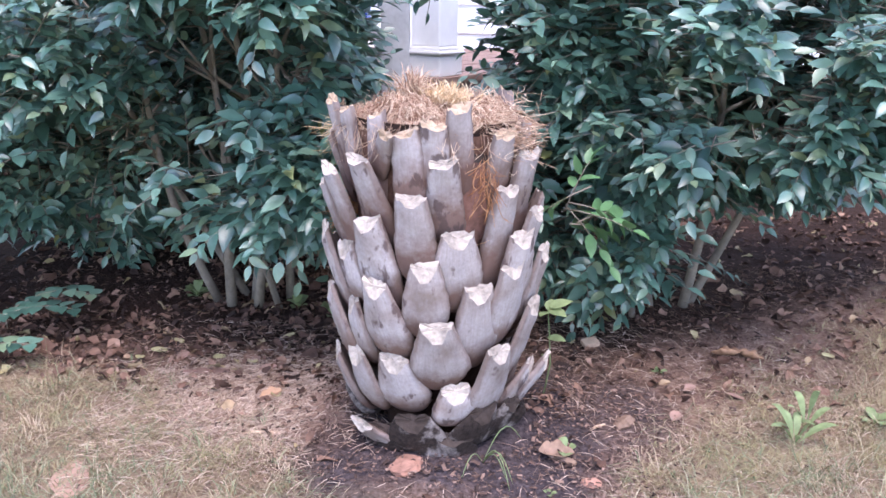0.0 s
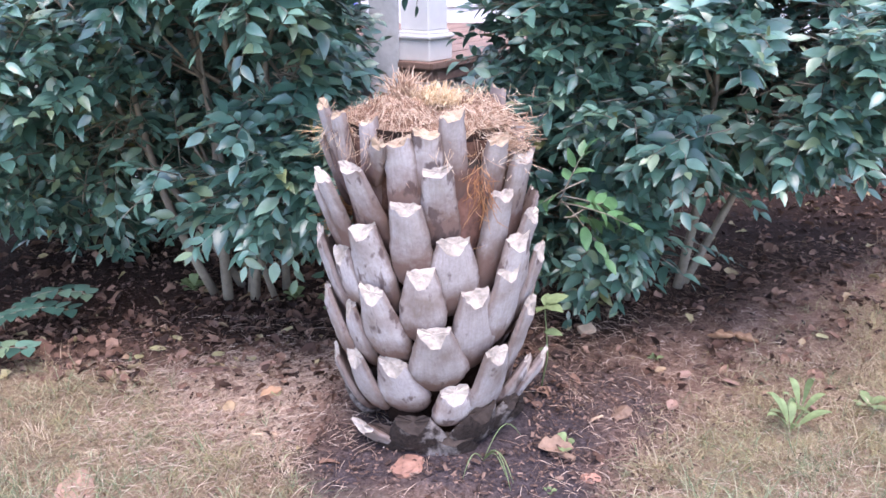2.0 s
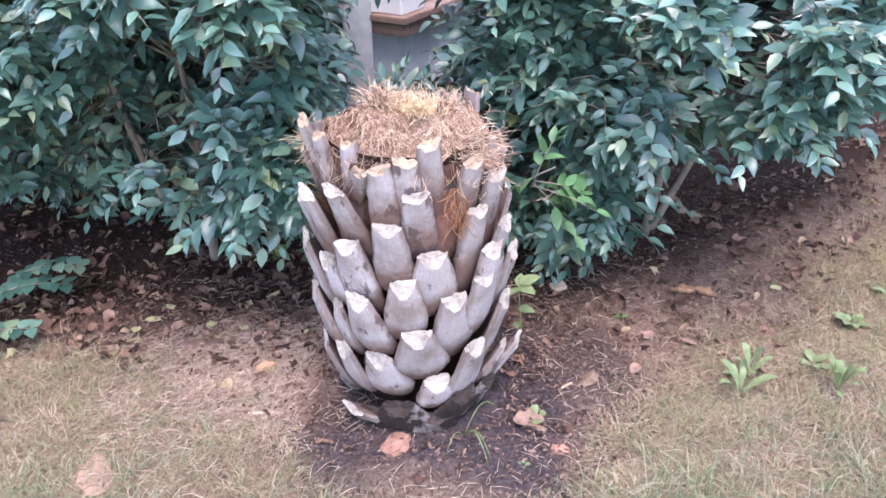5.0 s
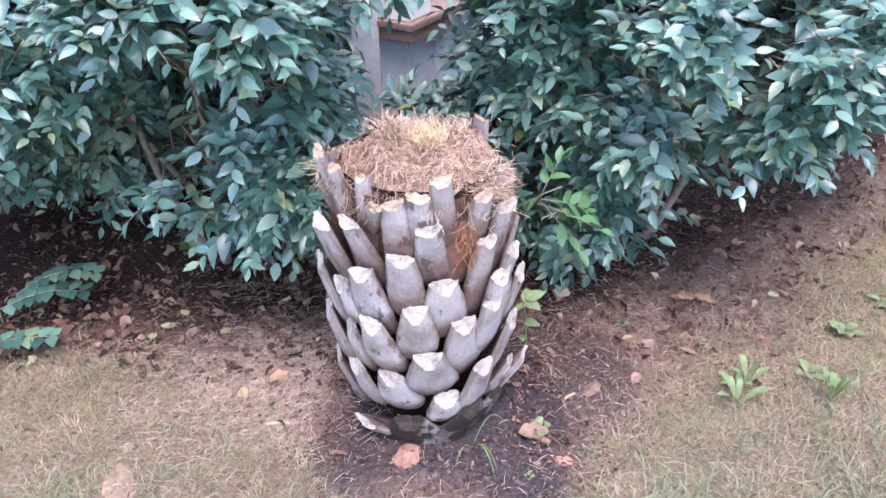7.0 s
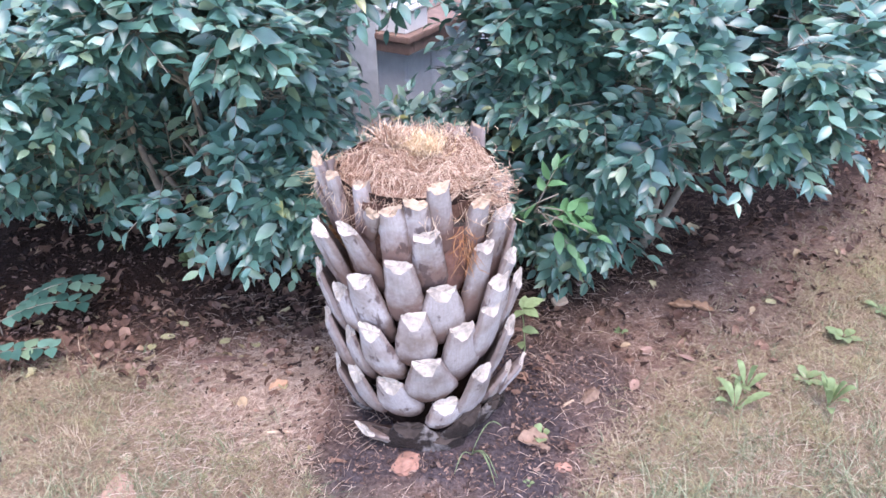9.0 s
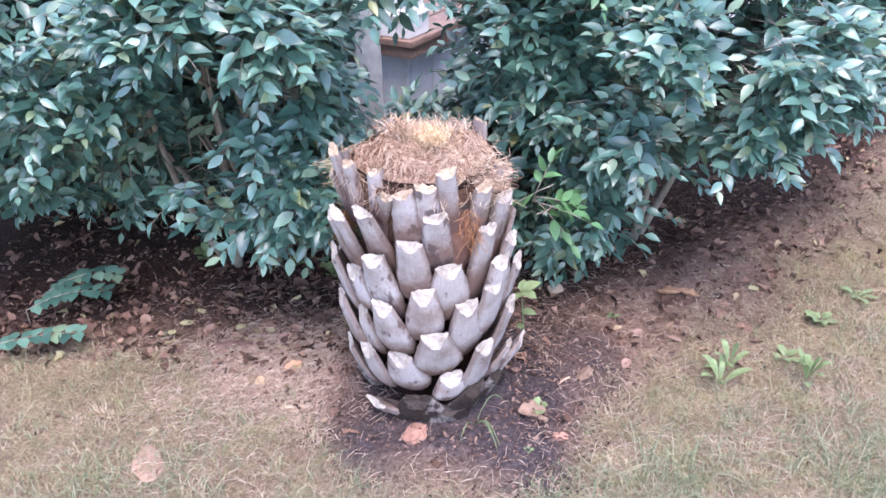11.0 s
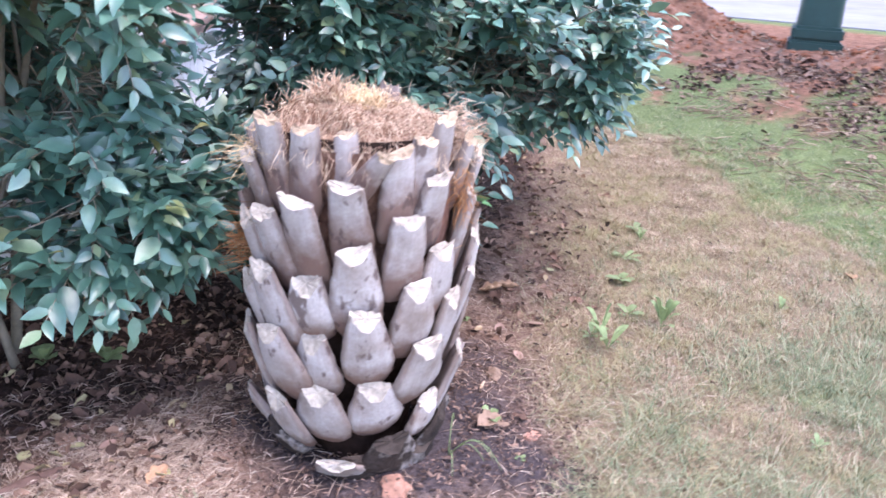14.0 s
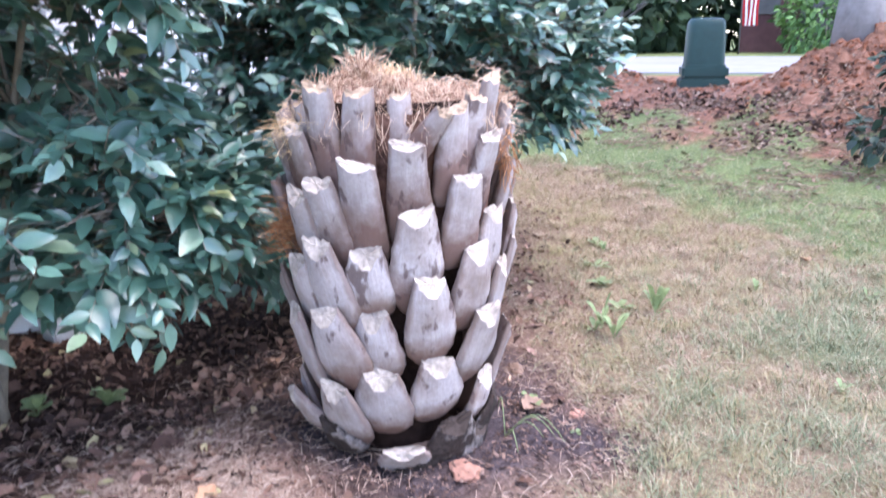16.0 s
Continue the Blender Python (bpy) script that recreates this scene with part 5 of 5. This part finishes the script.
def tree(x, y, h, r, crown_r, crown_z, n, seed, label, mat, name="tree", trunk_mat=M_TRUNK, leaf=(0.10, 0.2)):
    g = np.random.default_rng(seed)
    ob = empty(name, on(x, y, -0.05), label, "tree" if name == "tree" else "shrub")
    if r:
        P = [(0.06 * math.sin(q * 3 + seed), 0.05 * math.sin(q * 4), h * q) for q in np.linspace(0, 1, 9)]
        V, F = tubes([P], [[r * (1.35 if i == 0 else 1.0 - 0.07 * i) for i in range(9)]], 14)
        mesh_object("trunk", V, F, trunk_mat, ob)
        for i in range(4):
            a = g.uniform(0, 6.28)
            b = h * g.uniform(0.6, 0.95)
            P = [(math.cos(a) * q * crown_r * 0.8, math.sin(a) * q * crown_r * 0.8, b + q * crown_r * 0.5) for q in (0, 0.35, 0.7, 1)]
            V, F = tubes([P], [[r * 0.4, r * 0.3, r * 0.2, r * 0.08]], 7)
            mesh_object("limb", V, F, trunk_mat, ob)
    d = unit(g.normal(0, 1, (n, 3)))
    rho = g.uniform(0.3, 1, n) ** 0.4
    lump = np.array([1 + 0.35 * noise.noise(Vector(q * 2.2) + Vector((seed, 0, 0))) for q in d])
    pos = d * (rho * lump)[:, None] * np.array([crown_r, crown_r, crown_r * 0.8]) + np.array([0, 0, crown_z])
    pos[:, 2] = np.maximum(pos[:, 2], 0.02)
    tip = d + g.normal(0, 0.6, (n, 3)) + np.array([0, 0, -0.3])
    leaves_mesh("crown", pos, frames(tip, g.normal(0, 0.5, (n, 3)) + np.array([0, 0, 1.0])), g.uniform(leaf[0], leaf[1], n), g.uniform(1, 1.6, n), mat, ob, "", TEMPLATES[:2])
    return ob


tree(4.68, 0.36, 3.2, 0.15, 1.3, 3.6, 900, 1, "grey-barked tree beside the clay mound", M_FAR)
tree(3.02, -0.20, 0.24, 0.008, 0.15, 0.23, 130, 2, "small thin dark green shrub at the lawn edge", M_DARKLEAF, "lawn_shrub", M_TWIG, (0.04, 0.07))
tree(3.60, -0.27, 0.5, 0.012, 0.25, 0.40, 520, 5, "dense dark evergreen shrub before the clay mound", M_DARKLEAF, "lawn_shrub", M_TWIG, (0.04, 0.075))
for tx, ty, tr in ((14.5, 9.0, 0.16), (15.5, 8.9, 0.2)):
    tree(tx, ty, 6, tr, 2.6, 6.5, 700, int(tx), "tall grey tree trunk across the street", M_FAR, leaf=(0.25, 0.5))
for tx, ty, cr, sd in ((18.5, 9.5, 2.4, 21), (21.0, 9.0, 2.3, 22), (19.0, 12.5, 2.6, 23), (23.0, 4.5, 2.6, 24), (17.0, 15.5, 2.8, 25), (22, -0.5, 2.8, 26), (21.5, 10.0, 3.4, 27), (24, 1.8, 3.4, 28)):
    tree(tx, ty, 1.2, 0.14, cr, cr * 0.7, 1500, sd, "dense dark evergreen tree across the street", M_FAR, leaf=(0.22, 0.45))
tree(18.2, 4.3, 0.5, 0.06, 1.0, 0.75, 1500, 31, "rounded bright green bush before a house", M_FARLIGHT, "bush", M_TWIG, (0.10, 0.2))


def far_house():
    ob = empty("house", (19.5, 5.9, 0.43), "dark red house with grey roof across the street", "house")
    ob.rotation_euler = (0, 0, radians(20))
    part("wall", bm_box((-0.2, -2.2, 0), (4.5, 0.75, 2.8), 0.01), M_BRICK, ob)
    bm = bmesh.new()
    vs = [bm.verts.new(p) for p in ((-0.6, -2.6, 2.81), (-0.6, 1.1, 2.81), (-0.6, -0.7, 4.0), (4.9, -2.6, 2.81), (4.9, 1.1, 2.81), (4.9, -0.7, 4.0))]
    for f in ((0, 2, 1), (3, 4, 5), (0, 3, 5, 2), (1, 2, 5, 4), (0, 1, 4, 3)):
        bm.faces.new([vs[i] for i in f])
    part("roof", bm, M_ROOF, ob)
    part("door", bm_box((-0.235, -1.45, 0.05), (-0.205, -0.55, 2.1), 0.005), M_ROOF, ob)
    part("window", bm_box((-0.235, -0.1, 0.9), (-0.205, 0.5, 2.0), 0.005), M_ROOF, ob)


far_house()


def flag():
    ob = empty("flag", (17.6, 6.0, 0.43), "red and white striped flag hanging from a pole", "flag")
    V, F = tubes([[(0, 0, 0), (0, 0, 1.2), (0, 0, 2.4)]], [[0.02, 0.02, 0.015]], 8)
    mesh_object("pole", V, F, M_ROOF, ob)
    for i in range(7):
        V, F = [], []
        for j in range(9):
            z = 1.75 - j * 0.14
            wv = 0.03 * math.sin(j * 0.9 + i)
            V += [(wv, -0.03 - i * 0.05, z), (wv + 0.01, -0.08 - i * 0.05, z - 0.02)]
        F = [(2 * j, 2 * j + 1, 2 * j + 3, 2 * j + 2) for j in range(8)]
        mesh_object("stripe", V, F, M_CLOTH if i % 2 else M_RED, ob)


flag()


# clods on the clay mounds
def clods():
    g = np.random.default_rng(77)
    V, F = [], []
    base = bmesh.new()
    bmesh.ops.create_icosphere(base, subdivisions=1, radius=1.0)
    bv = [tuple(v.co) for v in base.verts]
    bf = [tuple(v.index for v in f.verts) for f in base.faces]
    base.free()
    for _ in range(1500):
        k = g.uniform() < 0.6
        x, y = (g.normal(4.55, 0.35), g.normal(0.3, 0.35)) if k else (g.normal(4.5, 0.4), g.normal(2.2, 0.6))
        r = g.uniform(0.004, 0.018) * (2.0 if g.uniform() < 0.1 else 1)
        i = len(V)
        z = rough_land(x, y)
        V += [(x + q[0] * r * g.uniform(0.7, 1.2), y + q[1] * r * g.uniform(0.7, 1.2), z + q[2] * r * g.uniform(0.6, 0.9)) for q in bv]
        F += [tuple(i + a for a in f) for f in bf]
    tagged(mesh_object("clay_clods", V, F, M_CLAYDARK, smooth=False), "broken red clay clods on the mounds", "clods", kind="stuff")


clods()


litter("mound_litter", M_CHIPS, 5200, 43, lambda x, y: float(smooth01((x - 2.9) / 0.6)) * float(smooth01((4.4 - x) / 0.5)) * min(1.0, max(0.05, 2.0 * patch(x, y, 3.0, 4.0) - 0.45)), (0.015, 0.055), "dark bark scraps and dead leaves on the clay slope", True, (2.8, 4.5, -0.6, 1.6))
straws("mound_straw", 1500, 46, lambda x, y: max(0.0, 1.8 * patch(x, y, 3.0, 6.0) - 0.5), "fallen needles and stalks below the clay mound", M_NEEDLELEAF, (0.04, 0.14), (2.5, 4.2, -0.6, 1.3), (0.0012, 0.0030))
litter("scattered_litter", M_NEEDLELEAF, 5200, 41, lambda x, y: 0.8 * float(smooth01((x - 2.4 - 0.2 * y) / 1.2)) * min(1.0, max(0.1, 2.2 * patch(x, y, 4.0, 8.0) - 0.6)), (0.012, 0.050), "dead leaves and crumbs scattered over thin grass", True, (2.2, 5.0, -0.6, 2.6))
